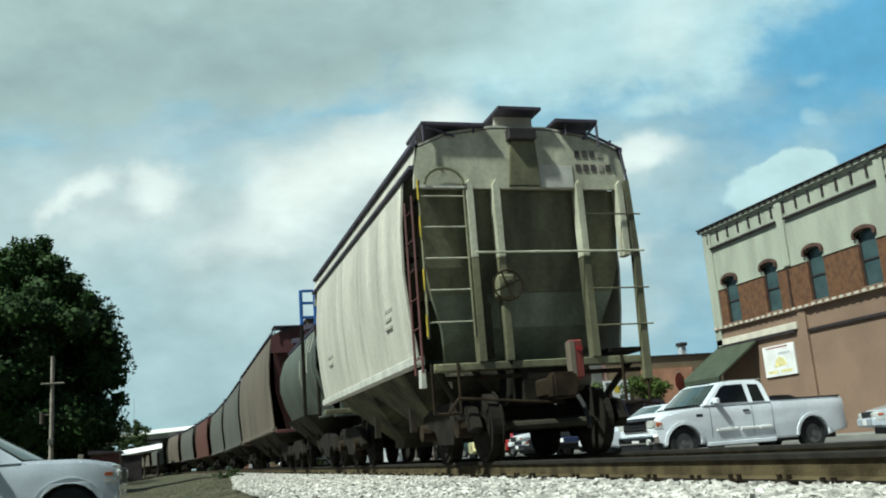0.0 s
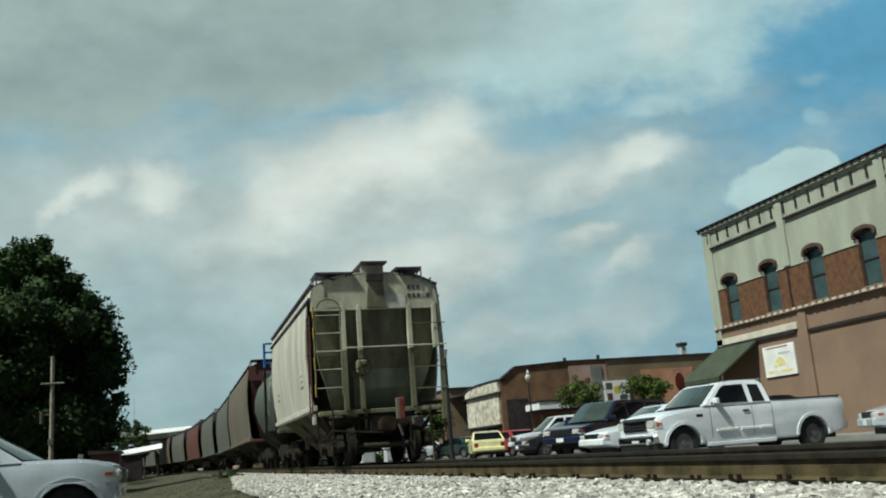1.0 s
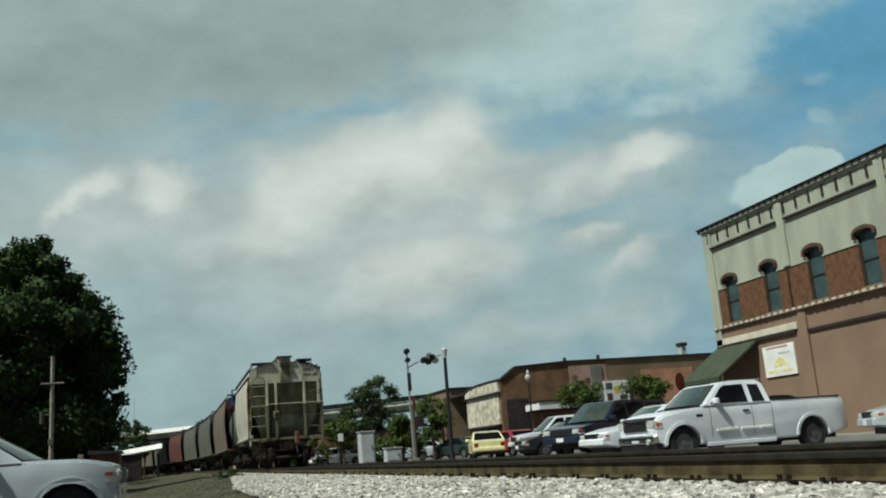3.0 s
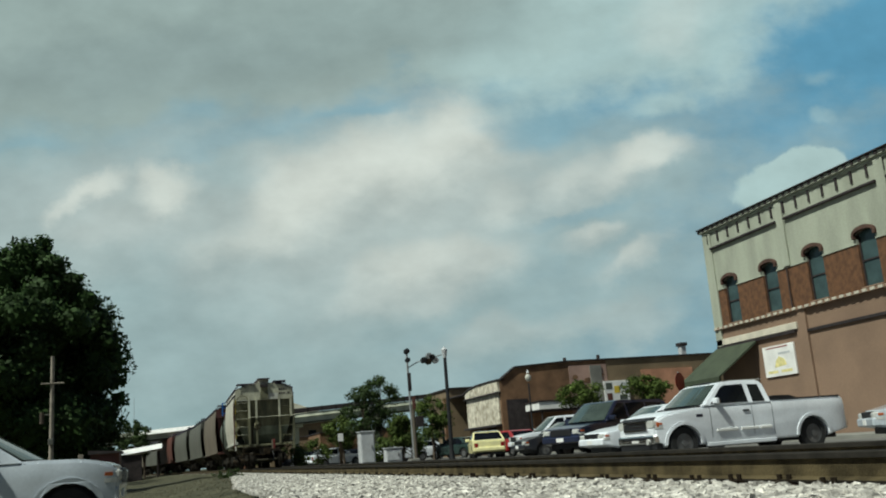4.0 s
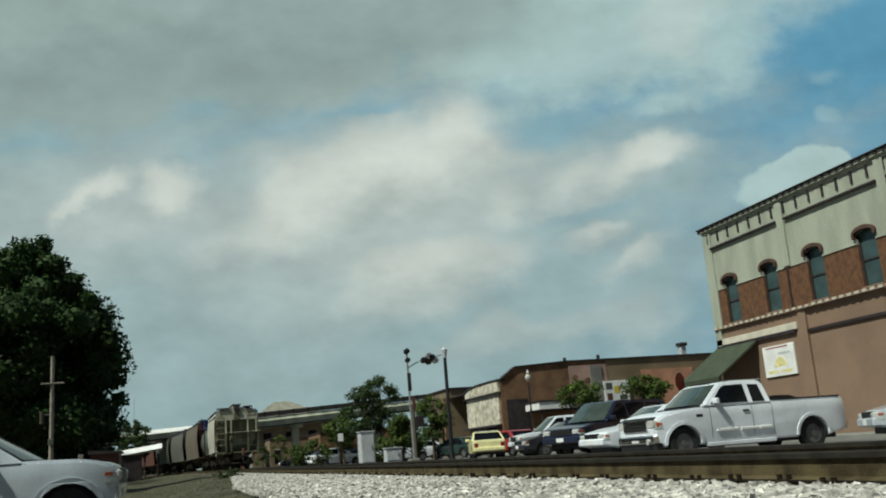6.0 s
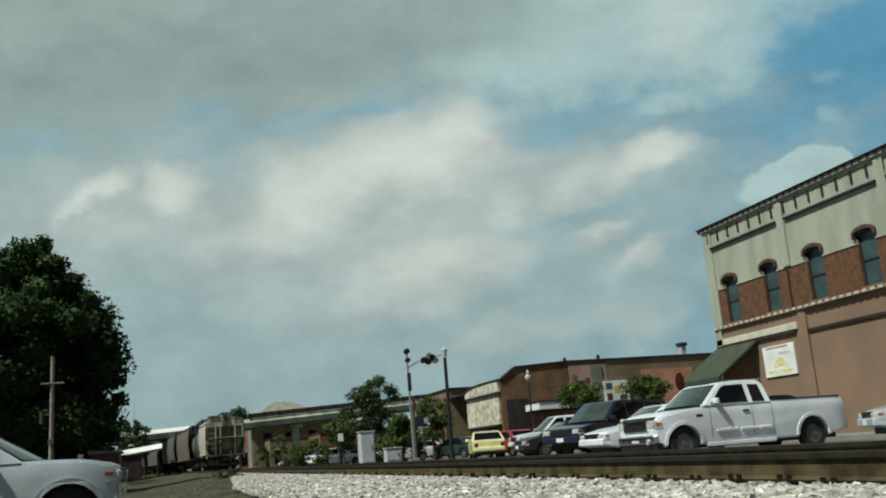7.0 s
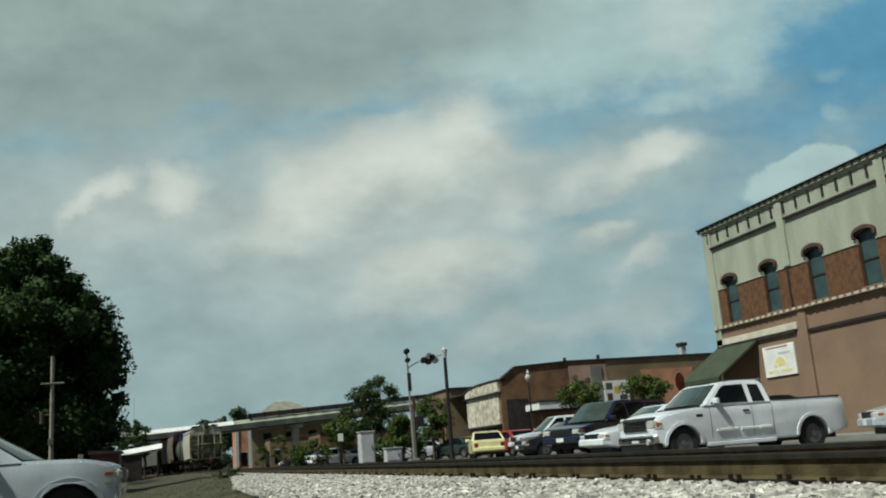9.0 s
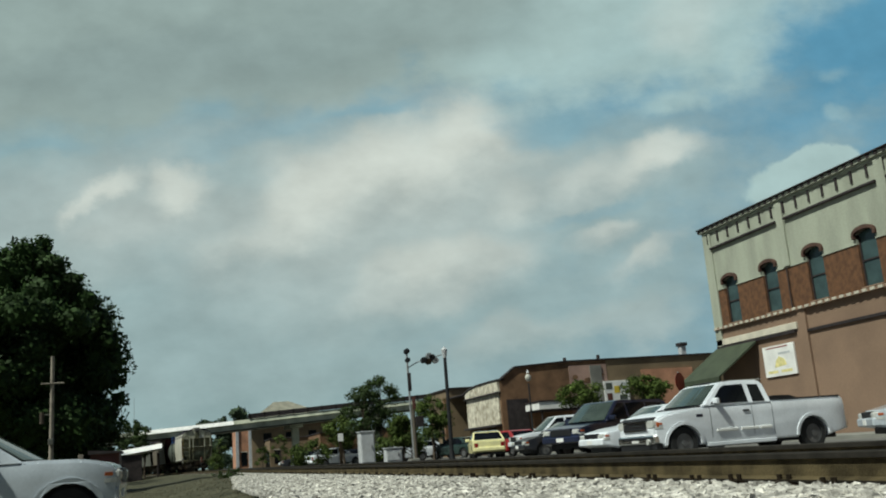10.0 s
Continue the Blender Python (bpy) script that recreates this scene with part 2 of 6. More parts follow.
# ---------------------------------------------------------------- sky backdrop
def sky_material():
    m = bpy.data.materials.new("cloudy_sky")
    m.use_nodes = True
    nt = m.node_tree
    n, l = nt.nodes, nt.links
    n.remove(n["Principled BSDF"])
    em = n.new("ShaderNodeEmission")
    l.new(em.outputs[0], n["Material Output"].inputs[0])
    tc = n.new("ShaderNodeTexCoord")

    def math_(op, a, b=None, c=None):
        k = n.new("ShaderNodeMath")
        k.operation = op
        for i, v in enumerate((a, b, c)):
            if v is None:
                continue
            if isinstance(v, (int, float)):
                k.inputs[i].default_value = v
            else:
                l.new(v, k.inputs[i])
        return k.outputs[0]

    def dot(v):
        k = n.new("ShaderNodeVectorMath")
        k.operation = "DOT_PRODUCT"
        l.new(tc.outputs["Object"], k.inputs[0])
        k.inputs[1].default_value = v
        return k.outputs["Value"]
    w = dot(F_AX)
    u0 = math_("DIVIDE", dot(R_AX), w)
    v0 = math_("DIVIDE", dot(U_AX), w)
    uv = n.new("ShaderNodeCombineXYZ")
    l.new(u0, uv.inputs[0])
    l.new(v0, uv.inputs[1])

    def noise_(scale, detail, off=0.0, stretch=1.0):
        mp = n.new("ShaderNodeMapping")
        mp.inputs["Location"].default_value = (off, off * 0.7, 0)
        mp.inputs["Scale"].default_value = (1, stretch, 1)
        mp.inputs["Rotation"].default_value = (0, 0, -0.25)
        l.new(uv.outputs[0], mp.inputs[0])
        k = n.new("ShaderNodeTexNoise")
        k.inputs["Scale"].default_value = scale
        k.inputs["Detail"].default_value = detail
        k.inputs["Roughness"].default_value = 0.55
        l.new(mp.outputs[0], k.inputs["Vector"])
        return k.outputs[0]
    n1, n2, n3 = noise_(6, 7), noise_(6, 7, 7.3), noise_(13, 8, 2.1, 1.6)
    n4 = noise_(9, 9, 4.4, 1.5)
    u = math_("ADD", u0, math_("MULTIPLY", math_("SUBTRACT", n1, 0.5), 0.13))
    v = math_("ADD", v0, math_("MULTIPLY", math_("SUBTRACT", n2, 0.5), 0.10))
    v = math_("ADD", v, math_("MULTIPLY", math_("SUBTRACT", n3, 0.5), 0.035))

    def blob(px, py, rx, ry, tilt, inner, outer, ragged):
        """A soft cloud body, measured in thousandths of the view's half width."""
        cx, cy = (px - 784) / 1615, (441 - py) / 1615
        c, s = math.cos(radians(tilt)), math.sin(radians(tilt))
        du, dv = math_("SUBTRACT", u, cx), math_("SUBTRACT", v, cy)
        a = math_("ADD", math_("MULTIPLY", du, c), math_("MULTIPLY", dv, s))
        b = math_("SUBTRACT", math_("MULTIPLY", dv, c), math_("MULTIPLY", du, s))
        a = math_("DIVIDE", a, rx / 1615)
        b = math_("DIVIDE", b, ry / 1615)
        d = math_("SQRT", math_("ADD", math_("MULTIPLY", a, a), math_("MULTIPLY", b, b)))
        d = math_("ADD", d, math_("MULTIPLY", math_("SUBTRACT", n4, 0.5), ragged))
        k = n.new("ShaderNodeMapRange")
        k.interpolation_type = "SMOOTHSTEP"
        l.new(d, k.inputs[0])
        k.inputs[1].default_value, k.inputs[2].default_value = inner, outer
        k.inputs[3].default_value, k.inputs[4].default_value = 1, 0
        return k.outputs[0]

    def over(base, colour, mask, amount):
        k = n.new("ShaderNodeMix")
        k.data_type = "RGBA"
        l.new(math_("MULTIPLY", mask, amount), k.inputs[0])
        l.new(base, k.inputs[6])
        k.inputs[7].default_value = (*colour, 1)
        return k.outputs[2]
    ramp = n.new("ShaderNodeValToRGB")
    ramp.color_ramp.elements[0].color = (0.30, 0.39, 0.42, 1)
    ramp.color_ramp.elements[1].color = (0.115, 0.285, 0.44, 1)
    side = math_("ADD", math_("MULTIPLY", u0, 0.95), math_("MULTIPLY", v0, 1.2))
    l.new(math_("ADD", side, 0.35), ramp.inputs[0])
    col = ramp.outputs[0]
    lit, grey = (0.65, 0.652, 0.63), (0.31, 0.37, 0.37)
    for px, py, rx, ry, tilt, inner, outer, colour, amount, ragged in SKY_CLOUDS:
        col = over(col, {"l": lit, "g": grey, "b": (0.22, 0.36, 0.45), "m": (0.44, 0.48, 0.488), "d": (0.27, 0.33, 0.34), "p": (0.42, 0.53, 0.55), "h": (0.328, 0.41, 0.438)}[colour],
                   blob(px, py, rx, ry, tilt, inner, outer, ragged), amount)
    shade = n.new("ShaderNodeMapRange")
    l.new(n3, shade.inputs[0])
    shade.inputs[1].default_value, shade.inputs[2].default_value = 0.25, 0.75
    shade.inputs[3].default_value, shade.inputs[4].default_value = 0.87, 1.13
    mul = n.new("ShaderNodeMix")
    mul.data_type, mul.blend_type = "RGBA", "MULTIPLY"
    mul.inputs[0].default_value = 1.0
    l.new(col, mul.inputs[6])
    l.new(shade.outputs[0], mul.inputs[7])
    l.new(mul.outputs[2], em.inputs[0])
    em.inputs[1].default_value = 1.0
    return m


SKY_CLOUDS = [
    (620, 430, 1000, 300, 6, 0.5, 1.2, "h", 0.9, 1.1),
    (200, 380, 420, 150, 8, 0.3, 1.2, "m", 0.5, 1.1),
    (250, 60, 1000, 175, 5, 0.7, 1.1, "g", 0.95, 0.9),
    (1130, 30, 420, 165, 15, 0.5, 1.1, "p", 0.9, 1.0),
    (1190, 20, 120, 70, 30, 0.2, 1.2, "l", 0.35, 0.9),
    (250, 130, 420, 75, 3, 0.3, 1.2, "d", 0.75, 0.9),
    (640, 60, 420, 70, 6, 0.3, 1.2, "d", 0.5, 0.9),
    # the large bright bank in the middle
    (640, 380, 420, 210, 12, 0.4, 1.2, "m", 0.55, 0.6),
    (680, 335, 360, 150, 14, 0.35, 1.15, "m", 0.9, 0.7),
    (690, 290, 230, 100, 16, 0.15, 1.2, "l", 0.85, 0.5),
    (555, 335, 130, 66, 24, 0.15, 1.2, "l", 0.75, 0.5),
    (800, 235, 90, 55, 30, 0.2, 1.15, "l", 0.65, 0.6),
    (870, 350, 60, 50, 40, 0.2, 1.2, "l", 0.4, 0.6),
    (480, 415, 160, 46, 10, 0.2, 1.2, "l", 0.5, 0.7),
    (420, 300, 60, 60, 50, 0.2, 1.2, "h", 0.5, 0.7),
    # the broken pair to its side
    (230, 355, 190, 75, 10, 0.4, 1.2, "m", 0.75, 0.6),
    (305, 335, 80, 48, 10, 0.3, 1.15, "l", 0.75, 0.6),
    (265, 310, 40, 26, 10, 0.2, 1.2, "l", 0.5, 0.6),
    (160, 332, 85, 24, 20, 0.2, 1.2, "l", 0.8, 0.5),
    (95, 372, 50, 18, 40, 0.2, 1.2, "l", 0.6, 0.5),
    (180, 395, 120, 34, 12, 0.2, 1.2, "m", 0.7, 0.6),
    (420, 250, 160, 26, 18, 0.2, 1.2, "b", 0.4, 1.0),
    (640, 192, 130, 16, 6, 0.2, 1.2, "b", 0.6, 0.8),
    (970, 205, 120, 48, 4, 0.3, 1.2, "b", 0.75, 0.8),
    (40, 255, 120, 20, 4, 0.2, 1.2, "b", 0.4, 1.0),
    # the lower bank
    (780, 490, 220, 78, 10, 0.35, 1.1, "m", 0.95, 0.7),
    (720, 472, 150, 46, 18, 0.15, 1.2, "l", 0.6, 0.5),
    (850, 470, 110, 44, 6, 0.2, 1.2, "l", 0.35, 0.6),
    (640, 520, 80, 34, 10, 0.2, 1.2, "m", 0.6, 0.6),
    # the long chain that climbs past it
    (1030, 315, 190, 62, 12, 0.3, 1.15, "m", 0.85, 0.7),
    (1000, 310, 80, 36, 10, 0.2, 1.2, "l", 0.35, 0.6),
    (1165, 268, 105, 40, 10, 0.25, 1.1, "l", 0.75, 0.6),
    (1100, 300, 70, 30, 20, 0.2, 1.2, "l", 0.4, 0.6),
    (1040, 375, 130, 16, 12, 0.2, 1.2, "b", 0.4, 0.7),
    (1416, 345, 122, 78, 12, 0.86, 1.0, "p", 0.97, 0.12),
    (1060, 425, 80, 34, 10, 0.2, 1.1, "m", 0.85, 0.6),
    (1060, 412, 60, 20, 10, 0.2, 1.1, "l", 0.4, 0.6),
    (1150, 465, 110, 34, 22, 0.2, 1.15, "m", 0.85, 0.6),
    (1140, 462, 60, 18, 24, 0.2, 1.15, "l", 0.35, 0.6),
    (1165, 180, 80, 30, 10, 0.3, 1.15, "p", 0.65, 0.7),
    (1450, 205, 30, 16, 10, 0.2, 1.2, "p", 0.4, 0.7),
    (1450, 135, 40, 20, 10, 0.2, 1.2, "p", 0.3, 0.7),
    (880, 600, 150, 34, 8, 0.3, 1.2, "m", 0.7, 0.8),
    (1110, 560, 120, 36, 8, 0.3, 1.2, "m", 0.5, 0.8),
    (500, 660, 700, 60, 3, 0.3, 1.2, "h", 0.6, 0.8),
]


def sky_backdrop():
    bm = bmesh.new()
    rad, na, ne = 3000, 40, 18
    grid = [[bm.verts.new((rad * math.sin(a) * math.cos(e), rad * math.cos(a) * math.cos(e), rad * math.sin(e)))
             for a in [radians(-26 + 86 * i / na) for i in range(na + 1)]]
            for e in [radians(-1 + 41 * j / ne) for j in range(ne + 1)]]
    for r0, r1 in zip(grid, grid[1:]):
        for i in range(na):
            bm.faces.new((r0[i], r1[i], r1[i + 1], r0[i + 1]))
    ob = structure("backdrop_sky", bm, sky_material(), "cloudy blue-grey sky with drifting white clouds", "sky", True)
    ob.location = EYE
    return ob


SKY = sky_backdrop()


# ---------------------------------------------------------------- ground and track
def ground_z(u):
    """Height of the ground across the track; u is the distance to the right of the track's centre."""
    stops = [(-9.0, 0.0), (-6.5, 0.02), (-4.6, 0.20), (-3.4, 0.36), (-2.0, 0.40), (2.0, 0.40), (3.0, 0.30)]
    if u <= stops[0][0]:
        return 0.0
    for (a, za), (b, zb) in zip(stops, stops[1:]):
        if u <= b:
            k = (u - a) / (b - a)
            return za + (zb - za) * k
    return LOT_Z


def build_ground():
    us = [-2500, -800, -300, -120, -60, -30, -18, -12, -9, -7.5, -6.5, -5.5, -4.6, -4, -3.4, -2.6, -2, -1, 0, 1, 2, 2.5, 3, 4, 6, 10, 16, 30, 60, 150, 400, 1000, 2800]
    ys = [-300, -60, -20, -5, 0, 3, 6, 9, 12, 16, 20, 26, 32, 40, 50, 60, 75, 90, 110, 130, 160, 190, 230, 270, 320, 500, 900, 1600, 2900]
    bm = bmesh.new()
    rows = []
    for y in ys:
        bend = track_x(min(y, 330))
        rows.append([bm.verts.new((u + bend, y, ground_z(u) + (noise.noise((u * 0.3, y * 0.3, 0)) * 0.02 if abs(u) < 60 and u < -2.2 else 0))) for u in us])
    for a, b in zip(rows, rows[1:]):
        for i in range(len(us) - 1):
            bm.faces.new((a[i], a[i + 1], b[i + 1], b[i]))
    return structure("ground", bm, "dirt", "bare grey-brown dirt and worn asphalt ground", "ground", True)


def strip(name, u0, u1, z, y0, y1, step, material, label, category, wobble=0.0, thick=0.0, taper=0.0):
    """A paved or stony strip that follows the track."""
    bm = bmesh.new()
    rows = []
    y = y0
    while y <= y1:
        k = noise.noise((y * 0.6, 3.1, 0)) * wobble
        if taper:
            k += taper * min(1.0, max(0.0, (y - 14) / 36))
        x = track_x(y)
        n = 6
        rows.append([bm.verts.new((x + u0 + k + (u1 - u0 - k) * i / n, y, max(z, ground_z(u0 + (u1 - u0) * i / n)) + thick)) for i in range(n + 1)])
        if wobble:
            rows[-1][0].co.z = ground_z(u0 + k) - .05
            rows[-1][1].co.z = (z + ground_z(u0 + 1)) / 2 + .02
        y += step
    for a, b in zip(rows, rows[1:]):
        for i in range(len(a) - 1):
            bm.faces.new((a[i], a[i + 1], b[i + 1], b[i]))
    return structure(name, bm, material, label, category, True)


build_ground()
strip("track_bed", -3.75, 2.6, 0.430, -10, 320, 1.0, "ballast", "pale grey crushed stone ballast under the track", "ballast", 0.35, 0.0, 1.9)
strip("road", 3.1, 300, LOT_Z + 0.004, -40, 320, 4.0, "asphalt", "worn grey asphalt street and parking lot", "road")


def scatter_stones(count, y0, y1, u0, u1, size, material="stone", label="loose pale grey ballast stones beside the rails", name="ballast_stones"):
    """Loose stones, joined; the ballast's edge draws in towards the rails further down the line."""
    verts, faces = [], []
    rnd = random.Random(4)
    base = [(-1, -1, -.8), (1, -.8, -.7), (.9, 1, -.8), (-.8, .9, -.7), (-.6, -.7, .7), (.7, -.6, .8), (.6, .7, .6), (-.7, .6, .8)]
    fs = [(0, 1, 5, 4), (1, 2, 6, 5), (2, 3, 7, 6), (3, 0, 4, 7), (4, 5, 6, 7)]
    for _ in range(count):
        k = rnd.random() ** 1.6
        y = y0 + (y1 - y0) * k
        u = rnd.uniform(u0, u1)
        if material == "stone":
            u = max(u, -3.75 + 1.9 * min(1.0, max(0.0, (y - 14) / 36)) + 0.25 * noise.noise((y * 0.6, 3.1, 0)) + rnd.random() * .3)
        s = size * rnd.uniform(0.5, 1.3)
        a = rnd.uniform(0, 6.28)
        tilt = rnd.uniform(-.5, .5)
        z = (max(0.430, ground_z(u)) if material == "stone" else ground_z(u)) + s * 0.35
        o = len(verts)
        ca, sa = math.cos(a), math.sin(a)
        for bx, by, bz in base:
            bx, by, bz = bx * rnd.uniform(.7, 1.2), by * rnd.uniform(.7, 1.2), bz * rnd.uniform(.5, 1.0) + tilt * bx
            verts.append((track_x(y) + u + s * (ca * bx - sa * by), y + s * (sa * bx + ca * by), z + s * bz))
        faces += [tuple(o + i for i in f) for f in fs]
    me = bpy.data.meshes.new(name)
    me.from_pydata(verts, [], faces)
    me.materials.append(M[material])
    return tagged(new(name, me), label, "gravel", "", "stuff")


scatter_stones(24000, 3.2, 24, -3.6, -.86, 0.029)
scatter_stones(8000, 24, 60, -3.6, -1.0, 0.030)
scatter_stones(2600, 9, 50, -8.0, -2.2, 0.020, "clod", "dry olive-brown dirt clods on the verge", "dirt_clods")


def build_track():
    track = thing("railway_track", pose(0, 0, 0), "rusty steel rails on dark wooden ties", "railway track", "", "structure")
    prof = [(-.075, 0), (.075, 0), (.075, .012), (.015, .03), (.012, .13), (.036, .145), (.036, .172), (-.036, .172), (-.036, .145), (-.012, .13), (-.015, .03), (-.075, .012)]
    ss = [-20 + 2.0 * i for i in range(38)] + [56 + 4.0 * i for i in range(66)]
    for side in (-1, 1):
        loops, caps, feet = [], [], []
        for s in ss:
            m = track_pose(s, RAIL_Z - 0.178)
            loops.append([m @ Vector((side * 0.753 + p, 0, q)) for p, q in prof])
            caps.append([m @ Vector((side * 0.753 + p, 0, q)) for p, q in ((-.038, .138), (.038, .138), (.038, .170), (.030, .178), (-.030, .178), (-.038, .170))])
            feet.append([m @ Vector((side * 0.753 + p, 0, q)) for p, q in ((-.080, -.005), (.080, -.005), (.080, .010), (.02, .022), (-.02, .022), (-.080, .010))])
        r = part("rail", sweep(bmesh.new(), loops), "rail", track, "rusty brown steel rail")
        # the head is darker than the web
        part("rail_head", sweep(bmesh.new(), caps), "blackish", r, "dark rail head")
        # dark foot paints the black shadow line along the rail's base
        part("rail_foot", sweep(bmesh.new(), feet), "steel_dark", r, "rail foot coloured dark as the shade under the rail")
    tie_bm = B(-1.3, 1.3, -.115, .115, 0, .17, 0.012)
    me = None
    plate_me = None
    rnd = random.Random(2)
    for i in range(110):
        s = 1.0 + i * 0.53 + rnd.uniform(-.04, .04)
        if me is None:
            t = part("tie", tie_bm, "tie", track)
            me = t.data
        else:
            t = new("tie", me)
            t.parent = track
        t.matrix_basis = track_pose(s, RAIL_Z - 0.178 - 0.19) @ pose(rnd.uniform(-.05, .05), 0, rnd.uniform(-.012, .01), 0, 0, rnd.uniform(-1.5, 1.5))
        for side in (-1, 1):
            if plate_me is None:
                bm = B(-.17, .17, -.09, .09, 0, .018)
                for px in (-.12, .12):
                    for py in (-.05, .05):
                        rod(bm, (px, py, .015), (px, py, .060), .017, 6)
                p = part("tie_plate", bm, "steel_rust", t, "rusty tie plate with spikes")
                plate_me = p.data
            else:
                p = new("tie_plate", plate_me)
                p.parent = t
            p.matrix_basis = pose(side * .753, 0, .171)
    bm = bmesh.new()
    for i in range(430):
        s = 59.5 + i * 0.53
        m = track_pose(s, RAIL_Z - 0.178 - 0.19)
        r = bmesh.ops.create_cube(bm, size=1, matrix=m @ Matrix.Diagonal((2.6, .23, .17, 1)) @ Matrix.Translation((0, 0, .5)))
    far = part("far_ties", bm, "tie", track)
    far["kind"] = "stuff"
    return track


build_track()


# ---------------------------------------------------------------- freight cars
def hopper_section(top, half, foot):
    """Half profile of a curved side sheet from eave to sill: (x, z)."""
    return [(half, top), (half + .075, top - .45), (half + .12, top - 1.0), (half + .13, top - 1.6), (half + .08, top - 2.2), (half, foot)]


def bogie(parent, y, near):
    """A two-axle freight bogie; returns its wheelsets."""
    b = part("bogie", B(-.16, .16, -.22, .22, .36, .78, .03), "steel_dark", parent, "grimy cast steel bogie")
    b.matrix_basis = pose(0, y, 0)
    box_b = [(-1.25, .42), (-1.1, .68), (-.45, .80), (.45, .80), (1.1, .68), (1.25, .42), (1.05, .36), (.88, .5), (.5, .42), (.36, .24), (-.36, .24), (-.5, .42), (-.88, .5), (-1.05, .36)]
    sets = []
    for sx in (-1, 1):
        part("side_frame", P(box_b, "x", sx * 1.0 - .07, sx * 1.0 + .07, None, .012), "steel_dark", b)
        if near:
            bm = bmesh.new()
            for k in (-.14, 0, .14):
                rod(bm, (sx * 1.0, k, .36), (sx * 1.0, k, .62), .06, 8)
            part("spring", bm, "steel_rust", b)
            for ay in (-.88, .88):
                part("axle_box", rod(bmesh.new(), (sx * .95, ay, .44), (sx * 1.17, ay, .44), .12, 12), "steel_rust", b)
    part("bolster", B(-1.05, 1.05, -.16, .16, .5, .68, .02), "steel_dark", b)
    for ay in (-.88, .88):
        bm = bmesh.new()
        rod(bm, (-1.05, 0, 0), (1.05, 0, 0), .075, 10)
        for sx in (-1, 1):
            rod(bm, (sx * .69, 0, 0), (sx * .83, 0, 0), .43, 28)
            rod(bm, (sx * .675, 0, 0), (sx * .70, 0, 0), .46, 28)
            rod(bm, (sx * .83, 0, 0), (sx * .85, 0, 0), .36, 24)
            rod(bm, (sx * .66, 0, 0), (sx * .90, 0, 0), .13, 12)
            for q in range(8):
                a = q * .7854
                rod(bm, (sx * .845, .26 * math.cos(a), .26 * math.sin(a)), (sx * .856, .26 * math.cos(a), .26 * math.sin(a)), .022, 6)
        w = part("wheelset", bm, "steel_dark", b)
        w.matrix_basis = pose(0, ay, .43)
        sets.append(w)
    return sets


def ladder(parent, x0, x1, y, z0, z1, n, name="ladder", along="x", material="hopper_cap", stile="hopper_end"):
    bm = bmesh.new()
    for x in (x0, x1):
        a = (x, y, z0) if along == "x" else (y, x, z0)
        b = (x, y, z1) if along == "x" else (y, x, z1)
        rod(bm, a, b, .018, 6)
    lad = part(name, bm, stile, parent, "welded end ladder")
    for i in range(n):
        z = z0 + (z1 - z0) * (i + .5) / n
        a = (x0, y, z) if along == "x" else (y, x0, z)
        b = (x1, y, z) if along == "x" else (y, x1, z)
        part("rung", rod(bmesh.new(), a, b, .011, 6), material, lad)
    return lad


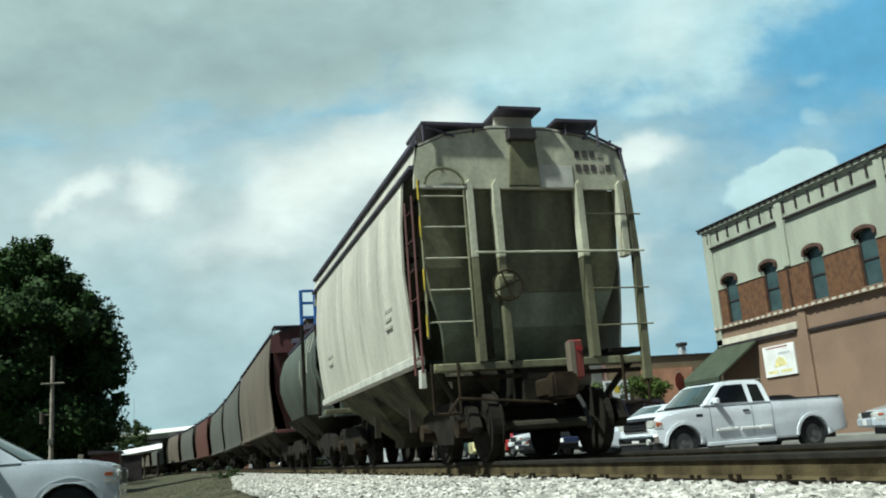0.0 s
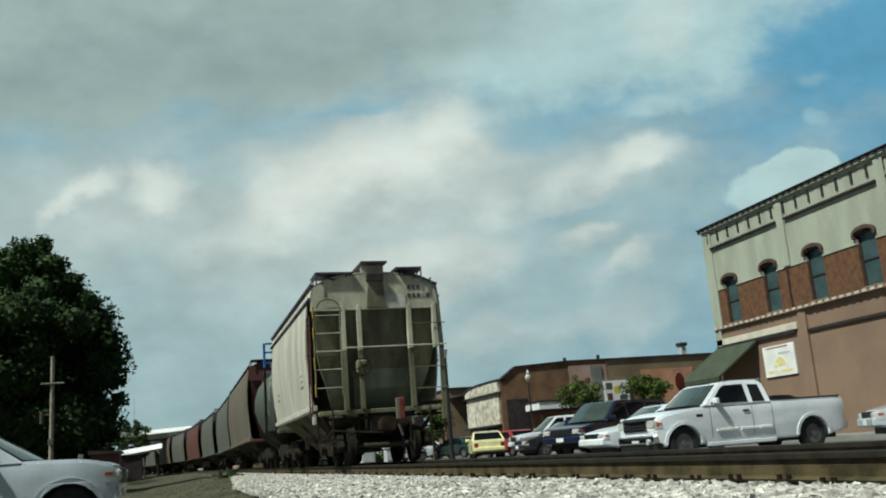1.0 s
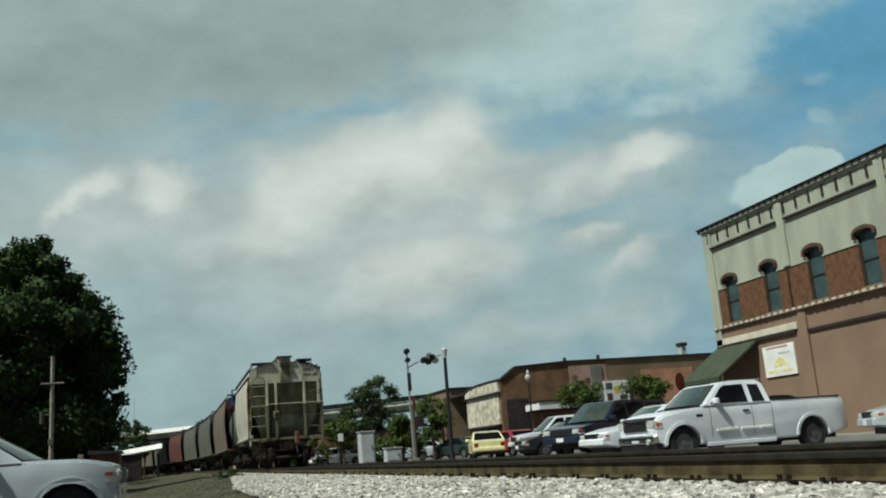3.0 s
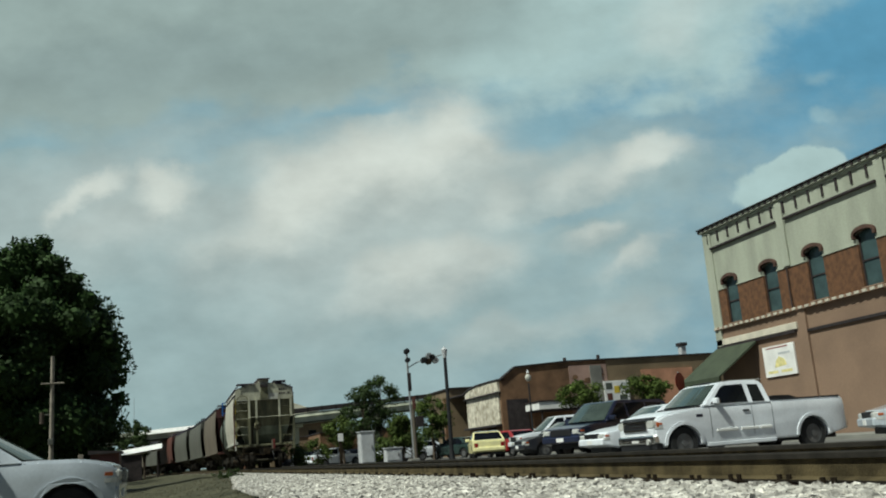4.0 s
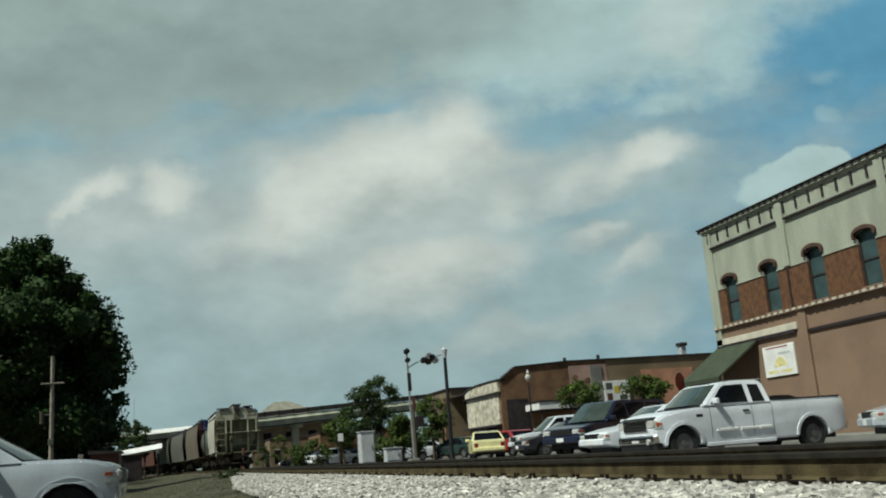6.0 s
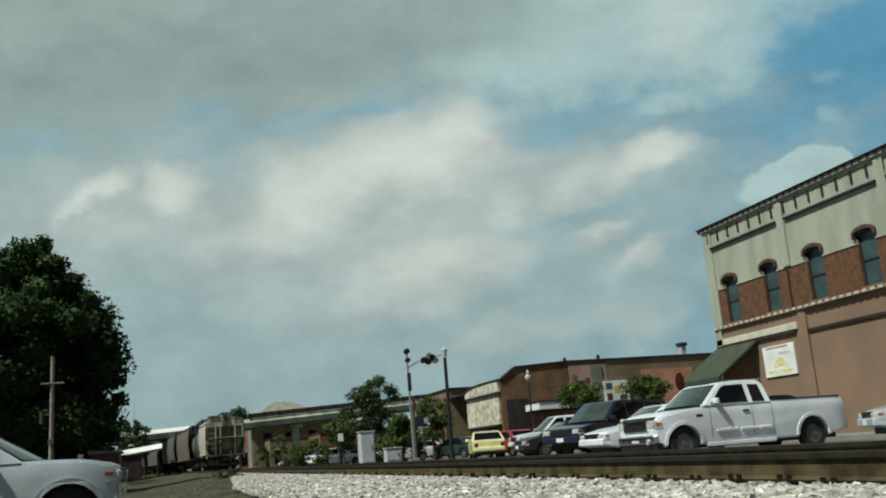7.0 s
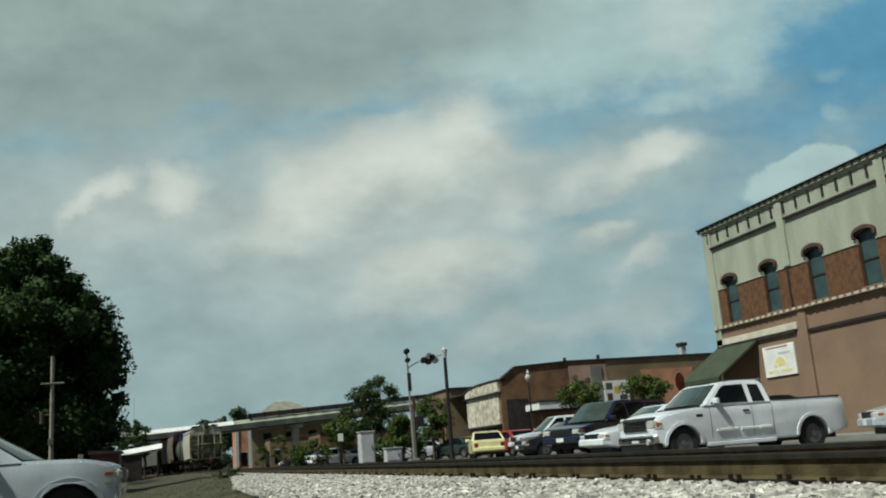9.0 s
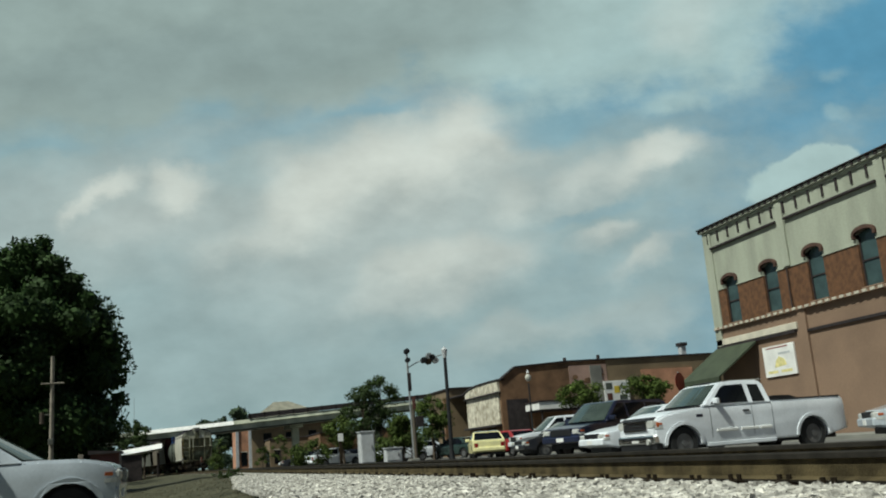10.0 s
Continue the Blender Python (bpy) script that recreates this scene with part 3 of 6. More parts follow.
def freight_car(label, length, side, end, near=False, rounded=False, top=4.17, half=1.5):
    """A covered hopper. Its near end is at y = 0, the rails at z = 0. Returns the car and its wheelsets."""
    car = thing("hopper_wagon", pose(0, 0, 0), label, "freight wagon", "wagons of the moving freight train")
    foot = 1.40 if near else 1.30
    sec = hopper_section(top, half, foot)
    if near:
        sec = [(half + .045, top - .30)] + sec[1:]
    if rounded:
        sec = [(1.05, top), (1.26, top - .28), (1.40, top - .75), (1.41, top - 1.2), (1.28, top - 1.65), (1.0, foot)]
    n_sheet = max(4, int(length / 1.55))
    inset = .62 if near else (.10 if not rounded else .05)
    # side sheets, one shell a panel
    for sx in (-1, 1):
        for i in range(n_sheet):
            y0 = inset + (length - 2 * inset) * i / n_sheet
            y1 = inset + (length - 2 * inset) * (i + 1) / n_sheet - .015
            bm = bmesh.new()
            loops = [[(sx * x, y, z) for x, z in sec] + [(sx * (x - .03), y, z) for x, z in sec[::-1]] for y in (y0, y1)]
            sweep(bm, loops)
            sheet = part("side_sheet", bm, side, car, "", True)
            sheet.data.set_sharp_from_angle(angle=math.radians(28))
        part("side_sill", B(sx * half - .1 if sx > 0 else -half - .06, half + .06 if sx > 0 else -half + .1, inset, length - inset, foot - .09, foot + .03, .01), "hopper_lit" if near else side, car)
        part("eave_rail", B(min(sx * (half - .05), sx * (half + .06)), max(sx * (half - .05), sx * (half + .06)), 0, length, top - .03, top + .04, .008), "roof_dark", car, "dark roof edge rail")
        if near:
            bm = bmesh.new()
            sweep(bm, [[(sx * half, y, top - .02), (sx * (half + .05), y, top - .27), (sx * (half + .02), y, top - .27), (sx * (half - .03), y, top - .02)] for y in (0.0, length)])
            part("roof_flank", bm, side, car)
            # dark strip along the eave, with the shadow line put into its colour
            part("gutter_shadow", B(min(sx * (half - .02), sx * (half + .10)), max(sx * (half - .02), sx * (half + .10)), 0.02, length - .02, top - .33, top - .275, .006), "roof_dark", car, "dark eave line with its shadow painted in")
    # roof with its camber
    arch = [(-half, top), (-half * .7, top + .20), (-.4, top + .31), (.4, top + .31), (half * .7, top + .20), (half, top)]
    bm = bmesh.new()
    sweep(bm, [[(x, y, z) for x, z in arch] + [(x, y, z - .05) for x, z in arch[::-1]] for y in (0, length)])
    part("roof", bm, side, car)
    part("roofwalk", B(-.32, .32, -.12, length + .12, top + .51, top + .56, .006), "roof_dark", car, "dark grating roof walkway")
    for i in range(int(length / 1.3) + 1):
        y = .2 + i * 1.3
        if y < length:
            part("walk_bracket", B(-.28, .28, y - .03, y + .03, top + .28, top + .512), side, car)
    for sx in (-1, 1):
        # end crossover platform with brackets; the ladder side hangs lower
        pz = top + (.26 if sx < 0 else .36)
        out = half - (.08 if sx < 0 else .33)
        part("roof_platform", B(min(sx * .52, sx * out), max(sx * .52, sx * out), -.10, .75, pz, pz + .05, .006), "roof_dark", car)
        for a, c in (((out - .02, -.08, top + .02), (out - .02, -.08, pz)), ((.68, -.06, top + .18), (.68, -.06, pz)), ((out - .02, -.08, pz), (.95, -.03, top + .12))):
            part("platform_bracket", rod(bmesh.new(), (sx * a[0], a[1], a[2]), (sx * c[0], c[1], c[2] + .01), .018, 6), "roof_dark", car)
        bm = bmesh.new()
        rod(bm, (sx * (half - .06), .1, top + .16), (sx * (half - .06), length - .1, top + .16), .02, 6)
        for i in range(int(length / 1.1)):
            rod(bm, (sx * (half - .06), .15 + i * 1.1, top + .02), (sx * (half - .06), .15 + i * 1.1, top + .16), .014, 5)
        part("roof_handrail", bm, "roof_dark", car)
    n_hatch = max(3, int(length / 2.2))
    for i in range(n_hatch):
        y = 1.0 + (length - 2) * i / (n_hatch - 1)
        for sx in (-1, 1):
            part("roof_hatch", rod(bmesh.new(), (sx * .75, y, top + .22), (sx * .75, y, top + .36), .36, 14), "roof_dark", car)
    for y_end, d in ((0.0, 1), (length, -1)):
        def yy(v):
            return y_end + d * v
        # upper end panel
        cap = arch[::-1] + [(-half - .04, top - .40), (-half - .05, top - .56), (half + .05, top - .56), (half + .04, top - .40)]
        bm = prism(bmesh.new(), [(x, z - .03) for x, z in cap], "y", min(yy(.0), yy(.06)), max(yy(.0), yy(.06)))
        part("end_cap", bm, end if not near else "hopper_cap", car)
        # lower end wall, set back, that slopes in to the hopper; the tail's colour includes recess shade
        low = bmesh.new()
        hw = half - .06
        sweep(low, [[(-hw, yy(.12), top - .58), (hw, yy(.12), top - .58), (hw, yy(.20), top - .58), (-hw, yy(.20), top - .58)],
                    [(-hw + .04, yy(.26), 2.55), (hw - .04, yy(.26), 2.55), (hw - .04, yy(.36), 2.55), (-hw + .04, yy(.36), 2.55)],
                    [(-hw + .12, yy(.34), 2.20), (hw - .12, yy(.34), 2.20), (hw - .12, yy(.44), 2.20), (-hw + .12, yy(.44), 2.20)]])
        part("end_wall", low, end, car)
        # slope sheet; on the tail its lighter colour paints in ballast bounce
        low = bmesh.new()
        sweep(low, [[(-hw + .12, yy(.342), 2.197), (hw - .12, yy(.342), 2.197), (hw - .12, yy(.44), 2.197), (-hw + .12, yy(.44), 2.197)],
                    [(-hw + .28, yy(.50), 1.75), (hw - .28, yy(.50), 1.75), (hw - .28, yy(.6), 1.75), (-hw + .28, yy(.6), 1.75)],
                    [(-hw + .5, yy(1.2), 1.2), (hw - .5, yy(1.2), 1.2), (hw - .5, yy(1.3), 1.2), (-hw + .5, yy(1.3), 1.2)]])
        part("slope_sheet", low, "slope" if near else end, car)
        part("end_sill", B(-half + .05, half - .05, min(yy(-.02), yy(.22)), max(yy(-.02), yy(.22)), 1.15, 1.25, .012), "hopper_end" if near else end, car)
        for x in (-.80, -.42, .80, half - .08):
            lo = 2.62
            part("end_post", P([(x - .05, lo), (x + .05, lo), (x + .05, top - .58), (x + .01, top - .46), (x - .05, top - .54)], "y", min(yy(-.06), yy(.12)), max(yy(-.06), yy(.12)), None, .008),
                 "hopper_cap" if near else end, car, "pale grey upper end post")
            if near and x > 1.2:
                continue
            # the tail's lower posts take the shade-darkened end colour
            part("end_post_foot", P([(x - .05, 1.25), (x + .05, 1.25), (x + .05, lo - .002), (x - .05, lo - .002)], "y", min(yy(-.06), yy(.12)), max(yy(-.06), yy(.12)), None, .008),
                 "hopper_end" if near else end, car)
        # coupler
        cp = part("coupler", B(-.11, .11, min(yy(-.55), yy(.1)), max(yy(-.55), yy(.1)), .74, .98, .03), "steel_rust", car, "rusty knuckle coupler")
        part("knuckle", P([(-.16, .70), (.16, .70), (.20, .86), (.16, 1.02), (-.16, 1.02)], "y", min(yy(-.72), yy(-.5)), max(yy(-.72), yy(-.5)), None, .03), "steel_rust", cp)
        part("draft_box", B(-.28, .28, min(yy(0), yy(1.2)), max(yy(0), yy(1.2)), .70, 1.22, .02), "steel_dark", car)
    # hopper bays
    n_bay = 2 if length < 11 else 3
    for i in range(n_bay):
        yc = 1.9 + (length - 3.8) * (i + .5) / n_bay
        w = (length - 3.8) / n_bay * .52
        bm = bmesh.new()
        sweep(bm, [[(-1.42, yc - w, 1.32), (1.42, yc - w, 1.32), (1.42, yc + w, 1.32), (-1.42, yc + w, 1.32)],
                   [(-.55, yc - .35, .42), (.55, yc - .35, .42), (.55, yc + .35, .42), (-.55, yc + .35, .42)],
                   [(-.55, yc - .35, .28), (.55, yc - .35, .28), (.55, yc + .35, .28), (-.55, yc + .35, .28)]])
        # dark olive bays on the tail, a darker olive on the other wagons
        part("hopper_bay", bm, "bay" if near else "under_olive", car)
        for sx in (-1, 1):
            part("bay_rib", P([(yc - .06, 1.3), (yc + .06, 1.3), (yc + .05, .5), (yc - .05, .5)], "x", sx * .95 - .05, sx * .95 + .05), "tan" if near else "under_olive", car)
    sets = bogie(car, 1.05, near) + bogie(car, length - 1.05, near)
    return car, sets


def dress_tail(car, length, top=4.17, half=1.5):
    """What only the last wagon shows on its end."""
    ladder(car, -1.50, -.88, -.03, 1.57, top - .50, 5)
    stile = part("corner_stile", P([(half - .02, top - .48), (half + .06, top - .48), (half + .10, 2.6), (half + .06, .92), (half - .05, .92), (half - .0, 2.6)], "y", -.08, .02, None, .008), "hopper_end", car, "dark corner stile of the ladder")
    for z in (1.66, 2.16, 3.2):
        part("rung", rod(bmesh.new(), (.82, -.09, z), (half + .16, -.09, z), .011, 6), "hopper_end", stile)
    for k, (p, q) in enumerate((((.62, top + .25), (1.05, top + .215)), ((1.05, top + .215), (half, top + .01)), ((half, top + .01), (half + .06, top - .52)))):
        part("roof_edge_strip", rod(bmesh.new(), (p[0], -.03, p[1]), (q[0], -.03, q[1]), .022, 6), "roof_dark", car, "dark rounded roof edge")
    part("cap_flange", B(-half, -.82, -.05, -.003, top - .60, top - .572), "hopper_lit", car, "pale lower flange of the end cap")
    # braces, pipes and gear under the end sill
    for x0, x1, z0, z1 in ((-1.38, -1.02, 1.18, .62), (-.9, -.55, 1.18, .80), (1.35, 1.0, 1.18, .70)):
        part("sill_brace", rod(bmesh.new(), (x0, .12, z0), (x1, .35, z1), .045, 6), "under_olive", car)
    part("brake_beam", rod(bmesh.new(), (-.85, -.05, .42), (.85, -.05, .42), .055, 8), "under_olive", car, "greasy brake beam")
    part("train_pipe", rod(bmesh.new(), (-1.3, .05, 1.06), (1.45, .05, 1.06), .03, 8), "steel_rust", car)
    part("reservoir", rod(bmesh.new(), (-1.15, .42, 1.02), (-.5, .42, 1.02), .16, 14), "under_olive", car, "grimy air reservoir")
    part("end_shelf", B(.98, half + .02, -.02, .5, 1.30, 1.36, .01), "steel_dark", car, "dark end platform grating")
    # corner gusset
    part("gusset", P([(-.80, 2.5), (-.62, 2.0), (-.62, 1.3), (-.80, 1.3)], "y", .02, .10), "under_olive", car)
    ladder(car, .0, .38, -half - .10, 1.15, top - .7, 6, "side_ladder", "y", "maroon", "maroon")
    bm = bmesh.new()
    rod(bm, (-.80, -.085, 2.68), (1.66, -.085, 2.68), .015, 6)
    part("grab_bar", bm, "hopper_cap", car, "pale cross bar")
    bm = bmesh.new()
    pts = []
    for i in range(9):
        a = math.pi * i / 8
        pts.append((-1.15 + .27 * -math.cos(a), -.06, 3.62 + .22 * math.sin(a)))
    for a, b in zip(pts, pts[1:]):
        rod(bm, a, b, .02, 6)
    part("grab_hoop", bm, "hopper_end", car)
    # vent cover under the roof walkway; the dark panel below it paints its shadow
    part("vent_shadow_panel", P([(-.22, top - .56), (.24, top - .56), (.20, top + .22), (-.14, top + .22)], "y", -.05, .02, None, .01), "hopper_end", car, "dark panel painted as the shadow below the roof walkway")
    part("vent_cover", B(-.20, .20, -.14, .03, top + .08, top + .24, .01), "trim_dark", car)
    # pale sheet paints the sunlit area left between the cap's shadows
    part("sunlit_patch", B(.24, .74, -.013, -.004, top - .57, top - .25), "hopper_lit", car, "paler patch of painted sunlight beside the shadow")
    # brake wheel and its stem
    bm = bmesh.new()
    for i in range(20):
        a, b = i * .31416, (i + 1) * .31416
        rod(bm, (-.42 + .20 * math.cos(a), -.16, 2.22 + .20 * math.sin(a)), (-.42 + .20 * math.cos(b), -.16, 2.22 + .20 * math.sin(b)), .013, 6)
    for i in range(4):
        a = i * 1.5708 + .4
        rod(bm, (-.42, -.13, 2.22), (-.42 + .20 * math.cos(a), -.16, 2.22 + .20 * math.sin(a)), .012, 5)
    bw = part("brake_wheel", bm, "steel_rust", car, "rusty round brake wheel")
    part("brake_housing", B(-.55, -.29, -.12, .14, 2.06, 2.38, .03), "hopper_end", bw)
    rod_bm = rod(bmesh.new(), (-.42, -.02, 2.2), (-.42, -.02, 1.2), .02, 6)
    part("brake_chain", rod_bm, "steel_rust", car)
    # rear marker
    mk = part("end_marker", B(.31, .49, -.28, -.14, .96, 1.46, .02), "redmark", car, "red and orange end-of-train marker")
    part("marker_stripe", B(.305, .37, -.285, -.135, .98, 1.44), "tan", mk)
    part("marker_lens", rod(bmesh.new(), (.43, -.31, 1.34), (.43, -.27, 1.34), .04, 10), "redlens", mk)
    # air hose, cut lever, step irons
    bm = bmesh.new()
    hose = [(.35, -.15, .85), (.38, -.35, .62), (.36, -.50, .42), (.30, -.62, .34)]
    for a, b in zip(hose, hose[1:]):
        rod(bm, a, b, .028, 8)
    part("air_hose", bm, "rubber", car)
    bm = bmesh.new()
    rod(bm, (-1.20, -.14, .80), (.15, -.30, .66), .018, 6)
    rod(bm, (-1.20, -.14, .80), (-1.35, -.14, .62), .018, 6)
    part("cut_lever", bm, "steel_rust", car)
    for sx in (-1, 1):
        bm = bmesh.new()
        rod(bm, (sx * 1.15, -.04, 1.25), (sx * 1.15, -.04, .62), .02, 6)
        rod(bm, (sx * 1.5, -.04, 1.25), (sx * 1.5, -.04, .62), .02, 6)
        rod(bm, (sx * 1.15, -.04, .62), (sx * 1.5, -.04, .62), .02, 6)
        part("step_iron", bm, "steel_rust", car)
    part("brake_cylinder", rod(bmesh.new(), (.25, .3, 1.02), (.75, .3, 1.02), .19, 14), "tan", car, "tan brake cylinder")
    part("corner_bracket", B(-1.56, -1.48, .30, .42, .98, 1.22, .01), "hopper_lit", car)
    # reporting marks: painted bars
    for row, (z0, n) in enumerate(((top - .13, 4), (top - .33, 5))):
        for i in range(n):
            part("stencil_character", B(.80 + .115 * i, .875 + .115 * i, -.010, -.004, z0 + .0, z0 + .10), "stencil" if i == 3 else "lettering", car)
    for k, (y0, w, z, h) in enumerate([(1.5, .45, 2.2, .05), (1.6, .35, 2.08, .04), (6.8, .6, 2.15, .05), (6.9, .4, 2.0, .04), (1.6, .4, 1.96, .04)]):
        x = -half - .092
        part("side_stencil", B(x - .012, x + .02, y0, y0 + w, z, z + h), "stencil", car)
    for z in (1.6, 2.2, 2.9, 3.4):
        part("yellow_mark", B(-1.53, -1.512, -.058, -.045, z, z + .28), "yellow", car, "worn yellow mark on the ladder rail")


TRAIN = []


def build_train():
    tail, sets = freight_car("weathered pale grey covered hopper wagon with stained, shade-darkened end", 9.25, "hopper", "hopper_end", True)
    dress_tail(tail, 9.25)
    TRAIN.append((tail, 0.0, sets))
    c2, sets2 = freight_car("dark green-grey round-sided covered hopper wagon", 7.9, "green_grey", "green_grey", False, True, 3.55, 1.05)
    for x in (-1.64, -1.30):
        part("end_frame", B(x - .04, x + .04, .35, .43, 3.4, 4.25, .01), "blue", c2, "blue upright of the end ladder")
        part("end_frame_foot", B(x - .04, x + .04, .35, .43, 1.2, 3.398, .01), "steel_dark", c2)
    for z in (3.55, 3.9, 4.2):
        part("end_frame_bar", B(-1.60, -1.34, .36, .42, z, z + .06), "blue", c2)
    sec = [(1.05, 3.55), (1.26, 3.27), (1.40, 2.80), (1.41, 2.35), (1.28, 1.90)]
    # pale strips paint the white highlights on the rounded side
    for y, a, c, w in ((.9, 0, 3, .10), (1.5, 1, 4, .07), (2.0, 1, 3, .12), (2.9, 2, 5, .06)):
        streak = sec[a:c]
        part("highlight_streak", sweep(bmesh.new(), [[(-x - .008, yy, z) for x, z in streak] + [(-x + .01, yy, z) for x, z in streak[::-1]] for yy in (y, y + w)]), "hopper_cap", c2, "pale painted highlight streak on the round side")
    TRAIN.append((c2, 10.45, sets2))
    c3, s3 = freight_car("tan covered hopper wagon with maroon ends", 15.0, "tan", "maroon", False, False, 4.35)
    TRAIN.append((c3, 19.5, s3))
    c4, s4 = freight_car("mid-grey covered hopper wagon, dusty", 15.0, "grey2", "grey2", False, False, 4.3)
    TRAIN.append((c4, 35.7, s4))
    c5, s5 = freight_car("red-brown covered hopper wagon, dusty", 15.0, "redbrown", "redbrown", False, False, 4.35)
    TRAIN.append((copy_thing(c4, pose(0, 0, 0)), 51.9, []))
    TRAIN.append((c5, 68.1, s5))
    order = [c4, c3, c4, c3, c5, c4, c3, c4]
    for i, c in enumerate(order):
        TRAIN.append((copy_thing(c, pose(0, 0, 0)), 84.3 + 16.2 * i, []))


build_train()
TAIL_AT = 11.15


ROLL_T = (0.0, 0.5, 1.0, 1.5, 2.0, 2.5, 4.0, 5.0, 5.5, 7.0, 8.0, 9.0, 10.0)
ROLL_S = (0.0, 4.7, 9.9, 14.05, 18.8, 24.0, 39.3, 49.4, 54.5, 69.4, 78.0, 86.9, 95.9)


def rolled(t):
    """Metres that the train has gone after t seconds: a smooth curve through the rows above."""
    k = max(0, min(len(ROLL_T) - 2, sum(t >= v for v in ROLL_T) - 1))

    def speed(i):
        a, b = max(0, i - 1), min(len(ROLL_T) - 1, i + 1)
        return (ROLL_S[b] - ROLL_S[a]) / (ROLL_T[b] - ROLL_T[a])
    h = ROLL_T[k + 1] - ROLL_T[k]
    q = (t - ROLL_T[k]) / h
    return ((1 + 2 * q) * (1 - q) ** 2 * ROLL_S[k] + q * (1 - q) ** 2 * h * speed(k)
            + q * q * (3 - 2 * q) * ROLL_S[k + 1] + q * q * (q - 1) * h * speed(k + 1))


def motions():
    """The train rolls away along the track; the clouds drift."""
    times = [0.25 * i for i in range(41)]
    for car, ahead, sets in TRAIN:
        walk(car, [(t, track_pose(TAIL_AT + ahead + rolled(t))) for t in times])
    for car, ahead, sets in TRAIN[:3]:
        for w in sets:
            home = w.matrix_basis.copy()
            walk(w, [(k / FPS, home @ pose(0, 0, 0, -math.degrees(rolled(k / FPS) / .43))) for k in range(0, 301)])
    walk(SKY, [(0.0, pose(*EYE, 0, 0, 0.55)), (10.0, pose(*EYE, 0, 0, -0.75))])


# ---------------------------------------------------------------- corner building
FX = 22.0  # the plane of the street fronts


def arch_pts(yc, w, z0, z1, rise, n=8):
    """Outline of a flat-arched opening in (y, z)."""
    pts = [(yc - w, z0), (yc + w, z0), (yc + w, z1 - rise)]
    for i in range(1, n):
        a = math.pi * i / n
        pts.append((yc + w * math.cos(a), z1 - rise + rise * math.sin(a)))
    pts.append((yc - w, z1 - rise))
    return pts


def corner_building():
    b = thing("corner_building", pose(0, 0, 0), "two-storey corner shop of cream stucco, brick and salmon walls", "building")
    y0, y1, dep = 2.0, 33.75, 16.0
    wins = [32.25 - 2.63 * i for i in range(11)]
    # core walls behind the facing
    part("rear_wall", B(FX + .42, FX + dep, y0, y1 - .42, LOT_Z, 9.0), "brick_dark", b)
    part("end_wall", B(FX + .42, FX + dep, y1 - .40, y1, LOT_Z, 9.2), "brick_dark", b)
    # ground floor, one slab a bay
    part("ground_floor_wall", B(FX + .05, FX + .40, 28.3, y1, LOT_Z, 4.88), "salmon", b)
    part("ground_floor_wall", B(FX + .10, FX + .40, 15.3, 28.1, LOT_Z, 4.88), "salmon", b)
    part("ground_floor_wall", B(FX + .10, FX + .40, y0, 15.1, LOT_Z, 4.88), "salmon", b)
    for yp in (28.2, 15.2):
        part("pilaster", B(FX, FX + .40, yp - .22, yp + .22, LOT_Z, 4.88, .01), "salmon", b)
    part("lintel_band", B(FX - .02, FX + .12, 28.5, y1 + .03, 4.22, 4.48, .015), "cream", b, "cream storefront cap")
    # dark strip paints the shade under the storefront cap
    part("lintel_shade", B(FX - .06, FX + .12, 28.6, y1, 4.10, 4.20), "trim_dark", b)
    part("moulding", B(FX + .02, FX + .14, 15.4, 28.0, 4.04, 4.14), "trim_dark", b, "dark horizontal moulding")
    # sill course with its row of blocks
    part("sill_course", B(FX - .06, FX + .40, y0, y1 + .05, 4.88, 5.0, .01), "salmon", b)
    y = y1 - .15
    blk = None
    while y > 12:
        if blk is None:
            o = part("course_block", B(FX - .10, FX - .055, -.10, .10, 4.905, 4.995), "cream", b)
            blk = o.data
        else:
            o = new("course_block", blk)
            o.parent = b
        o.matrix_basis = pose(0, y, 0)
        y -= .37
    # upper storey: brick piers between windows, spandrels above
    edges = [y1 - .55] + [v for w in wins for v in (w + .44, w - .44)] + [y0]
    for i in range(0, len(edges), 2):
        if edges[i] - edges[i + 1] > .02:
            part("brick_pier", B(FX + .03, FX + .42, edges[i + 1], edges[i], 5.0, 6.52), "brick", b)
            part("stucco_edge", B(FX - .005, FX + .42, edges[i + 1], edges[i], 6.52, 6.57), "stucco", b)
    part("corner_quoin", B(FX - .03, FX + .42, y1 - .55, y1 + .03, 5.0, 9.0, .01), "stucco", b)
    part("lower_quoin", B(FX - .02, FX + .06, y1 - .40, y1 + .03, 4.0, 4.88, .01), "stucco", b)
    for w in wins:
        # stucco above each window, cut to the arch
        rise, top = .13, 6.96
        n = 8
        pts = [(w - 1.315, 6.57), (w - .44, 6.57), (w - .44, top - rise)]
        pts += [(w - .44 * math.cos(math.pi * i / n), top - rise + rise * math.sin(math.pi * i / n)) for i in range(1, n)]
        pts += [(w + .44, top - rise), (w + .44, 6.57), (w + 1.315, 6.57), (w + 1.315, 8.30), (w - 1.315, 8.30)]
        part("stucco_panel", prism(bmesh.new(), pts, "x", FX + .02, FX + .42), "stucco", b)
        # brick hood with dropped ears
        outer = [(w + .54, 6.70), (w + .54, top - rise)] + [(w + .54 * math.cos(math.pi * i / n), top - rise + (rise + .13) * math.sin(math.pi * i / n)) for i in range(1, n)] + [(w - .54, top - rise), (w - .54, 6.70)]
